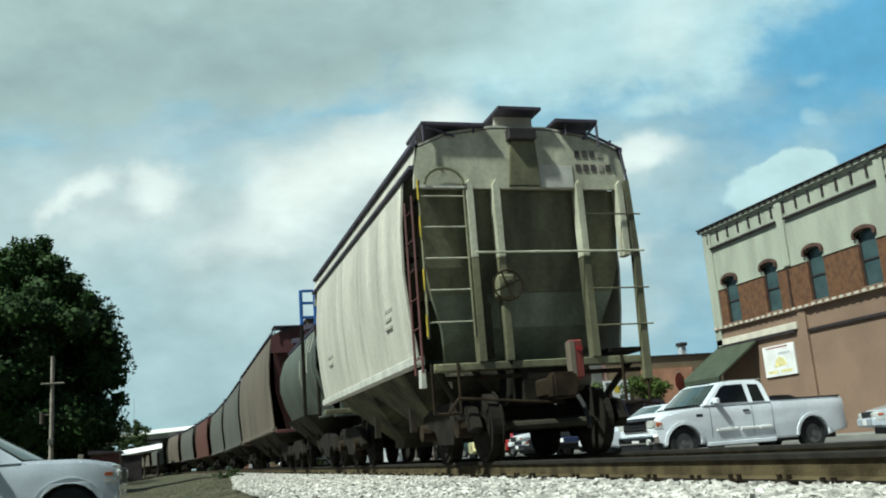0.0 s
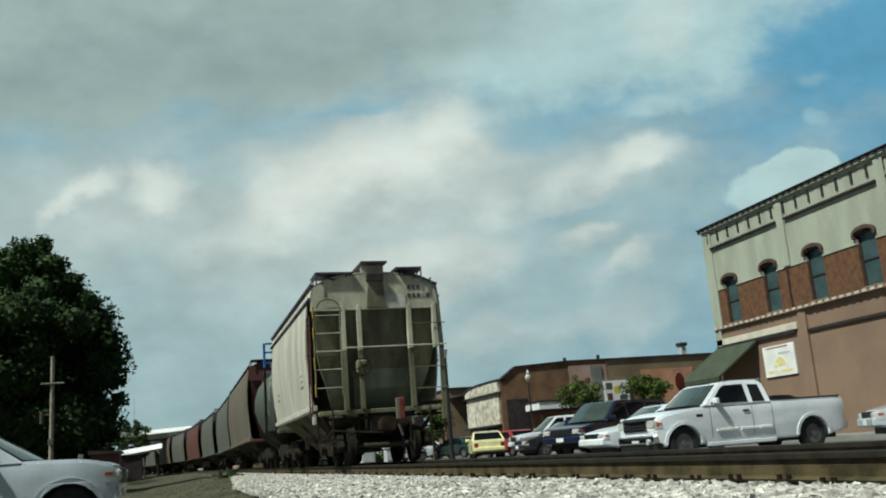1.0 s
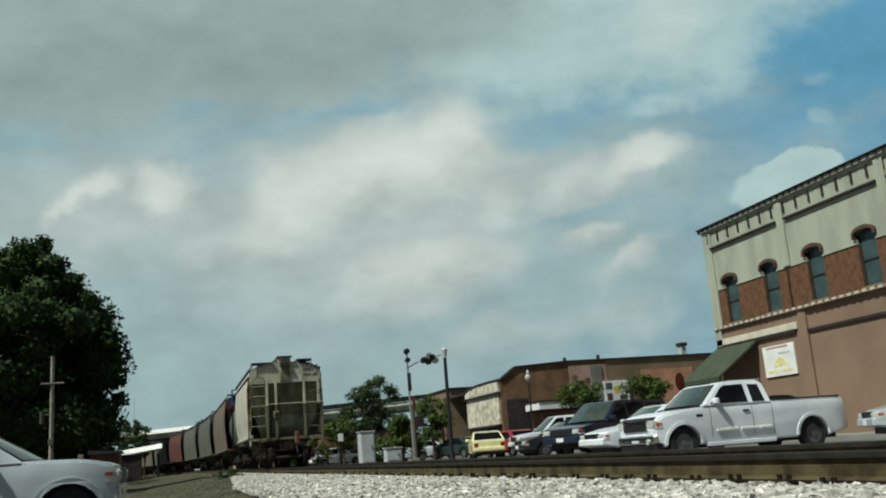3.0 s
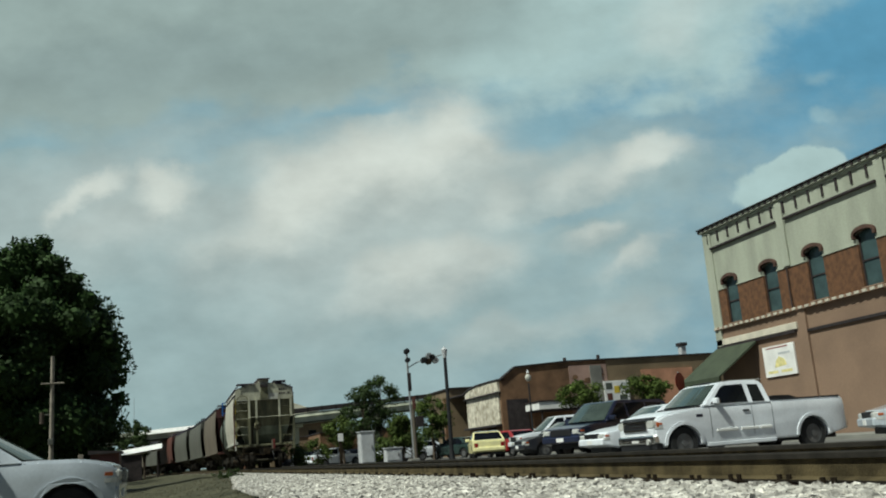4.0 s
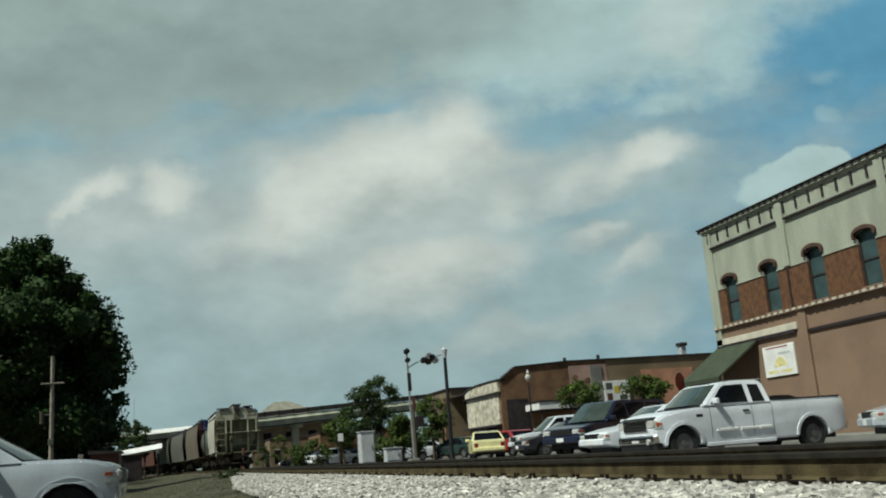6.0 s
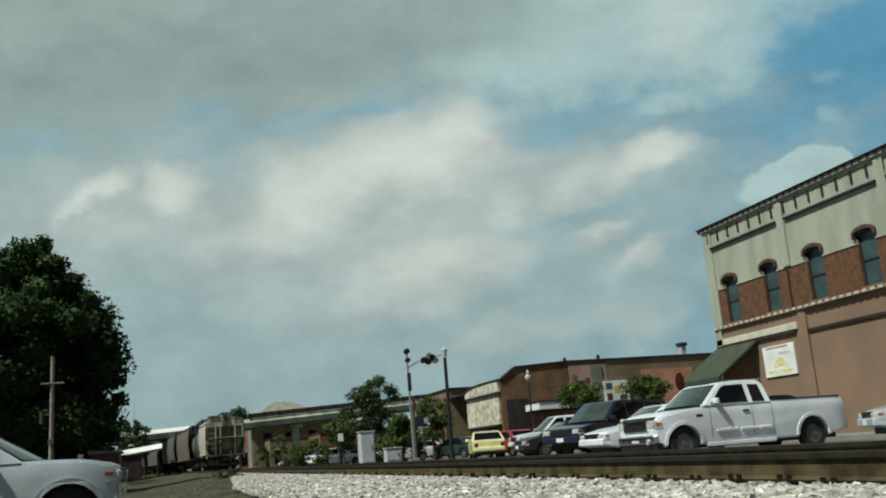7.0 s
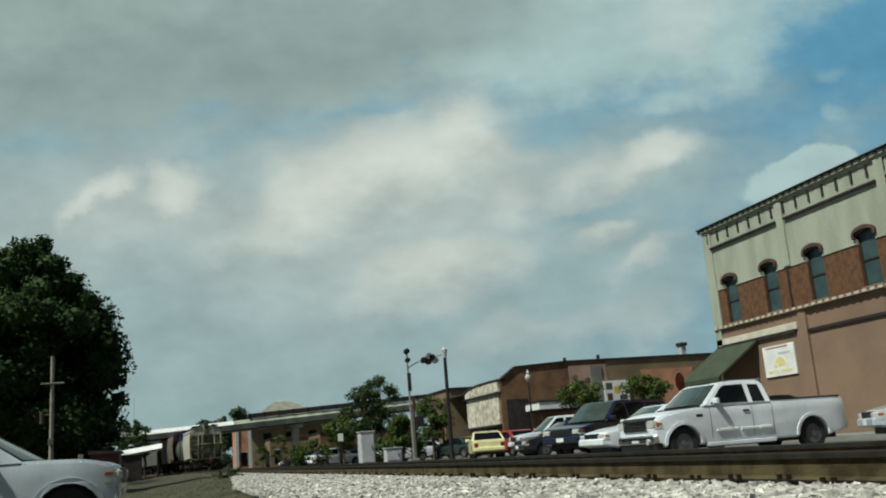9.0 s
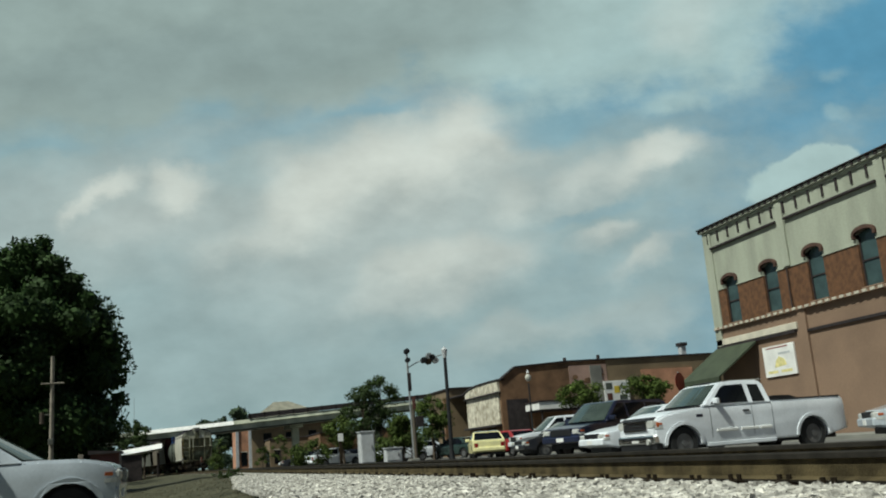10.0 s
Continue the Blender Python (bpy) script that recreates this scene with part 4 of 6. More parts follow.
        inner = [(w - .44, 6.70), (w - .44, top - rise)] + [(w - .44 * math.cos(math.pi * i / n), top - rise + rise * math.sin(math.pi * i / n)) for i in range(1, n)] + [(w + .44, top - rise), (w + .44, 6.70)]
        part("window_hood", prism(bmesh.new(), outer + inner, "x", FX - .09, FX + .2), "hood_brown", b, "arched brown brick window hood")
        win = part("window", P(arch_pts(w, .44, 5.0, top, rise), "x", FX + .16, FX + .30), "window", b, "tall arched sash window with dull glass")
        part("meeting_rail", B(FX + .125, FX + .165, w - .43, w + .43, 5.92, 5.97), "trim_dark", win)
        part("jamb", B(FX + .11, FX + .162, w - .44, w - .40, 5.0, 6.75), "trim_dark", win)
        part("jamb", B(FX + .11, FX + .162, w + .40, w + .44, 5.0, 6.75), "trim_dark", win)
        part("window_sill", B(FX - .07, FX + .25, w - .48, w + .48, 5.002, 5.06, .01), "salmon", win)
        part("lower_blind", B(FX + .315, FX + .32, w - .42, w + .42, 5.05, 5.9), "cabinet", win)
    # frieze: raised strips with recessed panels, corbels and cornice
    part("frieze", B(FX + .02, FX + .42, y0, y1 - .5, 8.30, 9.05), "stucco", b)
    bays = [(28.75, 33.25), (23.45, 28.25), (18.2, 22.95), (12.9, 17.7)]
    for a, c in bays:
        part("panel_moulding", B(FX - .10, FX + .05, a, c, 8.30, 8.38, .01), "trim_dark", b, "dark panel moulding")
    for yp in (28.5, 23.2, 17.95, 12.6):
        part("stucco_pilaster", B(FX - .05, FX + .04, yp - .2, yp + .2, 6.57, 9.05, .01), "stucco", b)
        part("downpipe", rod(bmesh.new(), (FX - .06, yp, 4.9), (FX - .06, yp, 6.57), .025, 8), "trim_dark", b)
    y = y1 - .35
    slot = corb = None
    while y > 14:
        if slot is None:
            slot = part("corbel_slot", B(FX - .03, FX + .03, -.045, .045, 8.56, 8.995), "trim_dark", b)
            corb = part("corbel", B(FX - .03, FX + .03, -.36, .36, 9.0, 9.10), "stucco", b)
            so, co = slot, corb
        else:
            so, co = new("corbel_slot", slot.data), new("corbel", corb.data)
            so.parent = co.parent = b
        so.matrix_basis = co.matrix_basis = pose(0, y, 0)
        y -= .74
    part("cornice", B(FX - .12, FX + .45, y0, y1 + .14, 9.10, 9.26, .02), "stucco", b)
    part("coping", B(FX - .20, FX + .5, y0, y1 + .20, 9.26, 9.31, .012), "trim_dark", b, "dark sheet metal coping")
    y = y1 + .1
    cb = None
    while y > 14:
        if cb is None:
            o = cb = part("cornice_block", B(FX - .15, FX - .115, -.07, .07, 9.14, 9.24), "trim_dark", b)
        else:
            o = new("cornice_block", cb.data)
            o.parent = b
        o.matrix_basis = pose(0, y, 0)
        y -= .37
    part("roof", B(FX + .4, FX + dep, y0, y1, 8.9, 9.0), "trim_dark", b)
    return b


corner_building()
structure("pavement", B(19.7, FX + .02, 2.0, 58.0, LOT_Z - .05, LOT_Z + .14, .02), "concrete", "pale concrete pavement with a kerb along the shops", "pavement")


def awning():
    a = thing("awning", pose(0, 0, 0), "dark green canvas shop awning, open at one end", "awning")
    y0, y1 = 31.0, 33.8
    sec = [(FX - .07, 4.12), (FX - 1.95, 2.80), (FX - 1.95, 2.57), (FX - 1.91, 2.57), (FX - 1.91, 2.76), (FX - .07, 4.02)]
    part("canvas", P(sec, "y", y0, y1), "awning", a)
    part("end_panel", P([(FX - .07, 4.0), (FX - 1.90, 2.72), (FX - 1.90, 2.57), (FX - .07, 2.57)], "y", y1 - .06, y1 - .03), "awning", a)
    for y in (y0 + .02, y1 - .16):
        bm = bmesh.new()
        rod(bm, (FX - .07, y + .05, 2.62), (FX - 1.88, y + .05, 2.62), .025, 6)
        part("frame_bar", bm, "galv", a)
    for i in range(12):
        y = y0 + (y1 - y0) * i / 12
        part("valance_flap", B(FX - 1.965, FX - 1.95, y, y + .2, 2.48, 2.62), "awning", a)
    return a


awning()


def poster():
    p = thing("poster", pose(0, 0, 0), "white shop poster with a yellow picture and red edge", "sign")
    part("board", B(FX - .02, FX + .045, 28.85, 30.75, 2.62, 3.78, .004), "white", p)
    part("red_edge", B(FX - .026, FX - .021, 29.2, 30.5, 3.68, 3.72), "red", p)
    part("yellow_shape", P([(29.35, 3.0), (30.1, 2.95), (30.0, 3.2), (29.8, 3.35), (29.5, 3.25)], "x", FX - .026, FX - .021), "pale_yellow", p)
    part("orange_bar", B(FX - .026, FX - .021, 29.1, 29.75, 2.74, 2.84), "pale_yellow", p)
    part("orange_bar", B(FX - .026, FX - .021, 29.95, 30.55, 2.74, 2.84), "pale_yellow", p)
    part("grey_bar", B(FX - .026, FX - .021, 29.1, 29.8, 3.42, 3.5), "cabinet", p)


poster()


def brick_building():
    b = thing("brick_building", pose(.1, 1.6, 0), "brown brick building with a peeling white street front", "building")
    line = [(FX + .02, 5.35), (FX + 1.25, 6.22), (FX + 5.3, 6.44), (FX + 20, 6.5)]
    cuts = [(FX + .02, FX + 5.4, "brick_dark", ""), (FX + 5.4, FX + 8.4, "brick_pale", "weathered pink brick"), (FX + 8.4, FX + 20, "tan_wall", "olive-tan brick")]

    def wall_top(x):
        for (xa, za), (xb, zb) in zip(line, line[1:]):
            if x <= xb:
                return za + (zb - za) * (x - xa) / (xb - xa)
        return line[-1][1]
    for xa, xb, m, lab in cuts:
        tops = [(xb, wall_top(xb))] + [(x, z) for x, z in line[::-1] if xa < x < xb] + [(xa, wall_top(xa))]
        lower = .28 if m == "brick_pale" else 0
        part("side_wall", P([(xa, LOT_Z), (xb, LOT_Z)] + [(x, z - lower) for x, z in tops], "y", 60 - (.03 if lower else 0), 60.4), m, b, lab)
        if lower:
            part("upper_wall", P([(xa, wall_top(xa) - .28), (xb, wall_top(xb) - .28), (xb, wall_top(xb)), (xa, wall_top(xa))], "y", 60, 60.4), "brick_dark", b)
    for (xa, za), (xb, zb) in zip(line, line[1:]):
        part("coping", P([(xa, za + .002), (xb, zb + .002), (xb, zb + .11), (xa, za + .11)], "y", 59.9, 60.5), "trim_dark", b, "dark metal coping")
    for x, w, z, h in ((FX + 5.6, .5, 5.2, .3), (FX + 6.5, .7, 4.9, .35), (FX + 7.6, .6, 5.3, .25), (FX + 5.9, .9, 4.4, .3), (FX + 7.3, .8, 4.3, .4)):
        part("brick_patch", P([(x, z), (x + w * .7, z - .05), (x + w, z + h * .5), (x + w * .6, z + h), (x + .1, z + h * .8)], "y", 59.955, 59.968), "brick_dark", b, "patch of darker brick")
    part("front_wall", B(FX + .02, FX + .4, 60.4, 67.8, LOT_Z, 5.3), "brick_dark", b)
    part("white_facing", B(FX - .10, FX + .02, 60.3, 67.8, 2.35, 4.50, .01), "white_wall", b, "peeling white painted facing")
    part("white_frieze", P([(60.1, 4.60), (67.9, 4.60), (67.9, 5.0), (66.9, 5.22), (64.9, 5.34), (61.6, 5.36), (60.1, 5.34)], "x", FX - .16, FX + .02, None, .015), "white_wall", b, "white frieze with a curved top")
    part("cornice", B(FX - .30, FX + .05, 60.0, 68.0, 4.50, 4.60, .01), "trim_dark", b)
    part("coping", P([(60.0, 5.36), (61.6, 5.38), (64.9, 5.36), (66.9, 5.24), (67.95, 5.02), (67.95, 5.12), (66.9, 5.35), (64.9, 5.48), (61.6, 5.50), (60.0, 5.48)], "x", FX - .22, FX + .45), "trim_dark", b)
    part("fascia_shade", B(FX - .45, FX + .02, 60.2, 67.8, 2.20, 2.34, .01), "trim_dark", b, "dark shop fascia")
    for y in (61.0, 63.2, 65.4):
        part("frieze_block", B(FX - .2, FX - .15, y, y + .8, 4.75, 5.05), "cream", b)
    for y in (61.6, 64.8):
        part("shop_window", B(FX - .02, FX + .015, y, y + 2.0, .8, 2.1), "carglass", b)
    part("back_wall", B(FX + 19.6, FX + 20, 60.4, 74.6, LOT_Z, 6.5), "brick_dark", b)
    part("rear_wall", B(FX + .02, FX + 20, 74.6, 75, LOT_Z, 5.2), "brick_dark", b)
    part("roof", B(FX + .4, FX + 19.6, 60.4, 74.6, 5.1, 5.2), "trim_dark", b)
    part("side_door", B(FX + .4, FX + 2.0, 59.94, 60.01, LOT_Z, 4.0), "trim_dark", b)
    for x, h in ((27.3, .28), (30.0, .38)):
        part("vent_pipe", rod(bmesh.new(), (x, 60.3, 6.3), (x, 60.3, 6.5 + h), .13, 8), "trim_dark", b)
    st = part("chimney", B(37.2, 37.62, 60.6, 61.1, 6.4, 7.3, .02), "cabinet", b, "pale roof vent stack")
    part("chimney_cap", B(37.1, 37.72, 60.5, 61.2, 7.3, 7.55, .02), "trim_dark", st)
    part("grey_panel", B(29.05, 29.95, 59.90, 59.965, 3.4, 6.1), "concrete", b, "pale grey rendered panel")
    sg = part("wall_sign", B(30.0, 32.0, 59.85, 59.97, 3.3, 4.9, .01), "white", b, "white wall sign with faded coloured patches")
    for x, w, z, h, m in ((30.15, .5, 4.3, .45, "green_grey"), (30.8, .45, 4.0, .5, "yellow"), (31.4, .5, 4.35, .4, "cabinet"), (30.2, .4, 3.5, .5, "redbrown"), (31.2, .6, 3.5, .35, "green_grey")):
        part("sign_patch", B(x, x + w, 59.835, 59.848, z, z + h), m, sg)
    part("red_wall", B(33.2, 37.5, 59.9, 59.99, 3.0, 5.6), "shop_orange", b, "orange brick patch")
    return b


brick_building()


def canopy():
    c = thing("flat_canopy", pose(.2, 1.6, 0), "white flat-topped canopy with a black underside on posts", "canopy")
    part("fascia", B(23.6, 28.2, 57.2, 59.8, 3.05, 3.55, .02), "white", c)
    part("roof_edge", B(23.55, 28.25, 57.15, 59.85, 3.555, 3.66), "trim_dark", c)
    part("soffit", B(23.7, 28.1, 57.3, 59.7, 2.95, 3.045), "trim_dark", c)
    for x in (23.9, 27.9):
        part("post", rod(bmesh.new(), (x, 57.5, LOT_Z), (x, 57.5, 2.95), .07, 8), "trim_dark", c)


canopy()


def block(name, label, x0, x1, y0, y1, h, wall, front_openings=(), side_openings=(), cap=.15):
    """A plain flat-roofed street building with a coping and openings in its front."""
    b = thing(name, pose(0, 0, 0), label, "building")
    part("wall", B(x0, x1, y0, y1, LOT_Z, h), wall, b)
    part("coping", B(x0 - .12, x1 + .12, y0 - .12, y1 + .12, h, h + cap, .02), "trim_dark", b)
    for (y, w, z, t) in front_openings:
        win = part("window", B(x0 - .04, x0 + .02, y, y + w, z, z + t), "carglass", b)
        part("window_frame", B(x0 - .06, x0 - .035, y - .06, y + w + .06, z + t, z + t + .12), "cream", win)
    for (x, w, z, t) in side_openings:
        win = part("window", B(x, x + w, y0 - .04, y0 + .02, z, z + t), "carglass", b)
        part("window_frame", B(x - .06, x + w + .06, y0 - .06, y0 - .035, z + t, z + t + .12), "cream", win)
    return b


block("tan_building", "tan brick shop building with a dark flat roof edge", 22.6, 40, 76, 83, 5.9, "tan_wall", [(77, 2, .8, 1.8), (80.4, 2, .8, 1.8)], [(24, 1.2, 3.6, 1.2), (27, 1.2, 3.6, 1.2)])
block("far_shop", "low brown brick shop building far down the street", 20.0, 34, 134, 150, 4.6, "brick_dark", [(136, 2, .8, 1.8), (142, 2, .8, 1.8)], [(23, 1.6, .9, 1.6), (28, 1.6, .9, 1.6)])
front = block("far_shop", "narrow orange-pink shop with white pilasters beyond the bridge", 8.58, 10.89, 142, 150, 6.6, "shop_orange", [], [(9.33, .9, .8, 2.0)])
for x in (8.58, 10.44):
    part("pilaster", B(x, x + .45, 141.85, 141.99, LOT_Z, 6.5, .02), "cabinet", front, "white pilaster")
block("far_shop", "small tan brick shop beyond the bridge", 13.6, 19.4, 142, 150, 4.4, "tan_wall", [(144, 1.5, .8, 1.8)], [(14.2, 1, .8, 2.0), (16.6, 1, .8, 2.0)])


# ---------------------------------------------------------------- overpass and what lies behind
def overpass():
    o = thing("road_bridge", pose(0, 0, 0), "long concrete road bridge over the railway", "bridge")
    def zt(x):
        return 6.05 + (x + 4) * .05
    xs = [-40, -20, -4, 7, 22, 60]
    bm = bmesh.new()
    sweep(bm, [[(x, 124, zt(x) - 1.15), (x, 133, zt(x) - 1.15), (x, 133, zt(x) - .35), (x, 124, zt(x) - .35)] for x in xs])
    part("deck", bm, "bridge", o)
    for x0, x1, name in ((-5, 7.3, "white_wall"), (7.3, 60, "bridge"), (-40, -5, "bridge")):
        bm = bmesh.new()
        back = .55 if name == "white_wall" else .2
        sweep(bm, [[(x, 123.8, zt(x) - .45), (x, 123.8 + back, zt(x) - .45), (x, 123.8 + back, zt(x) + .05), (x, 123.9 + back * .6, zt(x) + .05)] for x in (x0, x1)])
        part("parapet", bm, "white" if name == "white_wall" else "bridge", o, "sunlit pale parapet")
    bm = bmesh.new()
    sweep(bm, [[(x, 123.9, zt(x) - 1.28), (x, 124.4, zt(x) - 1.28), (x, 124.4, zt(x) - 1.15), (x, 123.9, zt(x) - 1.15)] for x in xs])
    part("girder", bm, "steel_dark", o)
    for x in (-14, 15.54, 27, 40):
        p = part("pier", B(x - .45, x + .45, 126, 127, LOT_Z - .3, zt(x) - 1.3, .05), "bridge", o)
        part("pier_cap", B(x - .9, x + .9, 125, 132, zt(x) - 1.7, zt(x) - 1.14, .04), "bridge", p)
    bm = bmesh.new()
    sweep(bm, [[(x, 123.87, zt(x) + .10), (x, 123.93, zt(x) + .10), (x, 123.93, zt(x) + .72), (x, 123.87, zt(x) + .72)] for x in (9.2, 20, 60)])
    part("bridge_rail", bm, "trim_dark", o, "dark steel bridge railing")
    for i in range(26):
        x = 9.4 + i * 1.9
        part("rail_post", B(x - .06, x + .06, 123.82, 123.865, zt(x) - .02, zt(x) + .78), "steel_dark", o)


overpass()


def platform_canopy():
    c = thing("platform_canopy", pose(0, 0, 0), "white-roofed open shelter beside the track", "shelter")
    y0, y1 = 112, 121
    bm = bmesh.new()
    sweep(bm, [[(x, y0, z - .62), (x, 116.5, z + .05), (x, y1, z - .62), (x, 116.5, z - .12)] for x, z in ((-6.1, 3.62), (-1.55, 4.15))])
    part("roof", bm, "white", c, "sunlit white sheet roof")
    for x in (-5.6, -2.0):
        for y in (y0 + .4, y1 - .4):
            part("post", B(x - .08, x + .08, y - .08, y + .08, -.05, 3.1), "trim_dark", c)
    part("end_wall", B(-6.0, -3.7, y0 + .2, y0 + .4, -.05, 3.0), "trim_dark", c)


platform_canopy()


def hip_house():
    h = thing("house", pose(0, 0, 0), "house with a broad tan hipped roof behind the bridge", "house")
    part("wall", B(13, 28, 168, 180, LOT_Z, 7.6), "tan_wall", h)
    bm = bmesh.new()
    vs = [bm.verts.new(v) for v in ((11.5, 166.5, 7.6), (29.5, 166.5, 7.6), (29.5, 181.5, 7.6), (11.5, 181.5, 7.6), (17.6, 174, 12.0), (20.4, 174, 12.0))]
    for f in ((0, 1, 5, 4), (1, 2, 5), (2, 3, 4, 5), (3, 0, 4), (0, 3, 2, 1)):
        bm.faces.new([vs[i] for i in f])
    part("roof", bm, "roof_tan", h)
    for x in (15, 19, 23):
        part("window", B(x, x + 1.4, 167.93, 168.02, 4.6, 6.2), "carglass", h)


hip_house()


# ---------------------------------------------------------------- trees
def leaves_mesh(name, clumps, per, size, seed, flat=.55):
    """Many small bent leaf sprays spread through and over round clumps: (x, y, z, radius)."""
    rng = np.random.default_rng(seed)
    vs, fs = [], []
    for cx, cy, cz, r in clumps:
        n = int(per * r * r)
        d = rng.normal(size=(n, 3))
        d /= np.linalg.norm(d, axis=1)[:, None]
        rad = r * (0.55 + 0.5 * rng.random(n) ** .6)
        c = d * rad[:, None] * (1, 1, flat + .25) + (cx, cy, cz)
        a = rng.normal(size=(n, 3))
        a /= np.linalg.norm(a, axis=1)[:, None]
        b = np.cross(a, d)
        b /= np.linalg.norm(b, axis=1)[:, None] + 1e-6
        s = size * (0.6 + 0.8 * rng.random(n))[:, None]
        o = len(vs) * 4
        quad = np.stack((c - a * s, c - b * s * .55, c + a * s, c + b * s * .55), axis=1)
        vs.append(quad.reshape(-1, 3))
    v = np.concatenate(vs)
    f = np.arange(len(v)).reshape(-1, 4)
    me = bpy.data.meshes.new(name)
    me.from_pydata(v.tolist(), [], f.tolist())
    return me


def tree(label, x, y, z0, height, clumps, leaf, size, per, trunk_r, seed, name="tree", core=.8):
    """Tapered trunk, limbs to the clumps, and a crown of leaf sprays over dark inner twigs."""
    t = thing(name, pose(x, y, z0), label, "tree" if name != "bush" else "bush")
    rnd = random.Random(seed)
    bm = bmesh.new()
    top = Vector((0, 0, height * .72))
    prev = Vector((0, 0, -.1))
    for i in range(1, 7):
        k = i / 6
        p = Vector((rnd.uniform(-.15, .15) * k, rnd.uniform(-.15, .15) * k, top.z * k))
        rod(bm, prev, p, trunk_r * (1 - .7 * (k - 1 / 6)), 8, trunk_r * (1 - .7 * k))
        prev = p
    tr = part("trunk", bm, "bark", t)
    for cx, cy, cz, r in clumps[:14]:
        bm = bmesh.new()
        a = Vector((0, 0, max(.3, min(cz * .6, top.z * .9))))
        mid = Vector((cx * .5, cy * .5, (a.z + cz) / 2 + .1 * r))
        rod(bm, a, mid, trunk_r * .38, 6, trunk_r * .24)
        rod(bm, mid, (cx, cy, cz), trunk_r * .24, 6, trunk_r * .06)
        part("limb", bm, "bark", tr)
    me = leaves_mesh("crown", clumps, per, size, seed)
    me.materials.append(M[leaf])
    cr = new("crown", me)
    cr.parent = t
    if core:
        bm = bmesh.new()
        for cx, cy, cz, r in clumps:
            k = bmesh.ops.create_icosphere(bm, subdivisions=2, radius=r * core * (.78 if leaf == "leaf_dark" else .5), matrix=Matrix.Translation((cx, cy, cz)))
            for v in k["verts"]:
                d = v.co - Vector((cx, cy, cz))
                v.co = Vector((cx, cy, cz)) + d * (1 + .45 * noise.noise(v.co * 1.3))
        part("inner_foliage", bm, leaf, cr)
    return t


def crown_clumps(seed, n, rx, ry, z0, z1, r0, r1, lean=0.0, shape=.55):
    """Clumps that fill an egg-shaped crown."""
    rnd = random.Random(seed)
    out = []
    while len(out) < n:
        k = rnd.random()
        z = z0 + (z1 - z0) * k
        w = math.sin(math.pi * min(1, max(0.04, (k * .88 + .12)))) ** shape
        a, q = rnd.uniform(0, 6.283), rnd.random() ** .5
        out.append((rx * w * q * math.cos(a) + lean * k, ry * w * q * math.sin(a), z, rnd.uniform(r0, r1) * (0.75 + .35 * w)))
    return out


big = crown_clumps(11, 165, 6.0, 5.2, 1.0, 11.6, 1.0, 1.7, 0.5, .38)
big += [(3.1, 0, 12.9, .55), (2.9, .2, 12.0, 1.1), (1.0, 0, 11.6, 1.2), (6.7, 0, 5.6, .55), (6.9, 0, 4.6, .5), (6.3, 0, 6.9, .7), (6.2, 0, 3.0, .8), (5.5, 0, 8.0, .9), (4.9, 0, 9.0, .9), (4.3, 0, 9.9, .9), (3.7, 0, 10.7, .9), (2.9, 0, 11.5, .8), (4.2, -1, 8.6, 1.3), (3.2, -1, 10, 1.3), (-4, 0, 11.0, 1.2), (-2, 0, 11.3, 1.3), (5.6, 0, 1.6, 1.2), (3.6, -3, 1.5, 1.4)]
big += [(2.3, -.5, 12.3, 1.0), (3.6, -.5, 11.5, .9), (4.5, -.5, 10.6, .9), (5.2, -.5, 9.6, .9), (5.8, -.5, 8.6, .8), (6.3, -.5, 7.6, .7), (-1, 0, 12.0, 1.0), (-5.6, 0, 10.6, 1.3), (5.8, -1, 4, 1.1), (5.9, -1, 5.6, 1.1)]
tree("large dense dark green broadleaf tree", -9.6, 50, 0.0, 13, big, "leaf_dark", .14, 300, .42, 5)
for i, (x, y, h, r, s) in enumerate([(13.0, 66, 6.0, 1.35, 21), (14.5, 67, 6.4, 1.4, 22), (17.31, 63, 4.4, 1.15, 23), (14.4, 60, 3.2, .8, 25), (12.2, 70, 3.9, 1.2, 24)]):
    tree("green street tree with a loose, gappy crown", x, y, LOT_Z, h, crown_clumps(s, 46, r * 1.15, r, h * .36, h * .97, .22, .60), "leaf_mid" if h > 5.5 else "leaf", .075, 420, .11, s)
for i, (x, y, h, r, s) in enumerate([(24.7, 54, 4.7, 1.5, 31), (28.3, 52, 4.7, 1.5, 32)]):
    tree("small round green street tree beside the brick wall", x, y, LOT_Z, h, crown_clumps(s, 40, r, r, h * .60, h * .88, .25, .5), "leaf", .075, 520, .07, s)
for x, y, h, r, s in [(7.6, 60, 1.9, .8, 41), (9.0, 62, 2.2, .9, 42), (13.0, 60, 2.0, .9, 43), (15.2, 61, 2.4, .9, 44), (10.18, 116, 3.2, 1.3, 45), (11.95, 112, 4.4, 1.3, 46), (5.02, 116, 4.6, 1.0, 47), (16.18, 112, 3.6, 1.4, 48), (4.32, 104, 2.6, 0.9, 49)]:
    tree("low green bush on the verge", x, y, LOT_Z, h, crown_clumps(s, 14, r, r, h * .2, h * .85, .25, .5), "leaf", .075, 420, .05, s, "bush")


for x, y, s in [(1.81, 40, 61), (2.23, 41, 62), (2.28, 38, 63)]:
    tree("low dusty weed clump on the dirt verge", x, y, ground_z(x - track_x(y)) - .05, .42, crown_clumps(s, 9, .42, .3, .08, .36, .08, .16), "leaf_mid", .05, 900, .02, s, "bush")

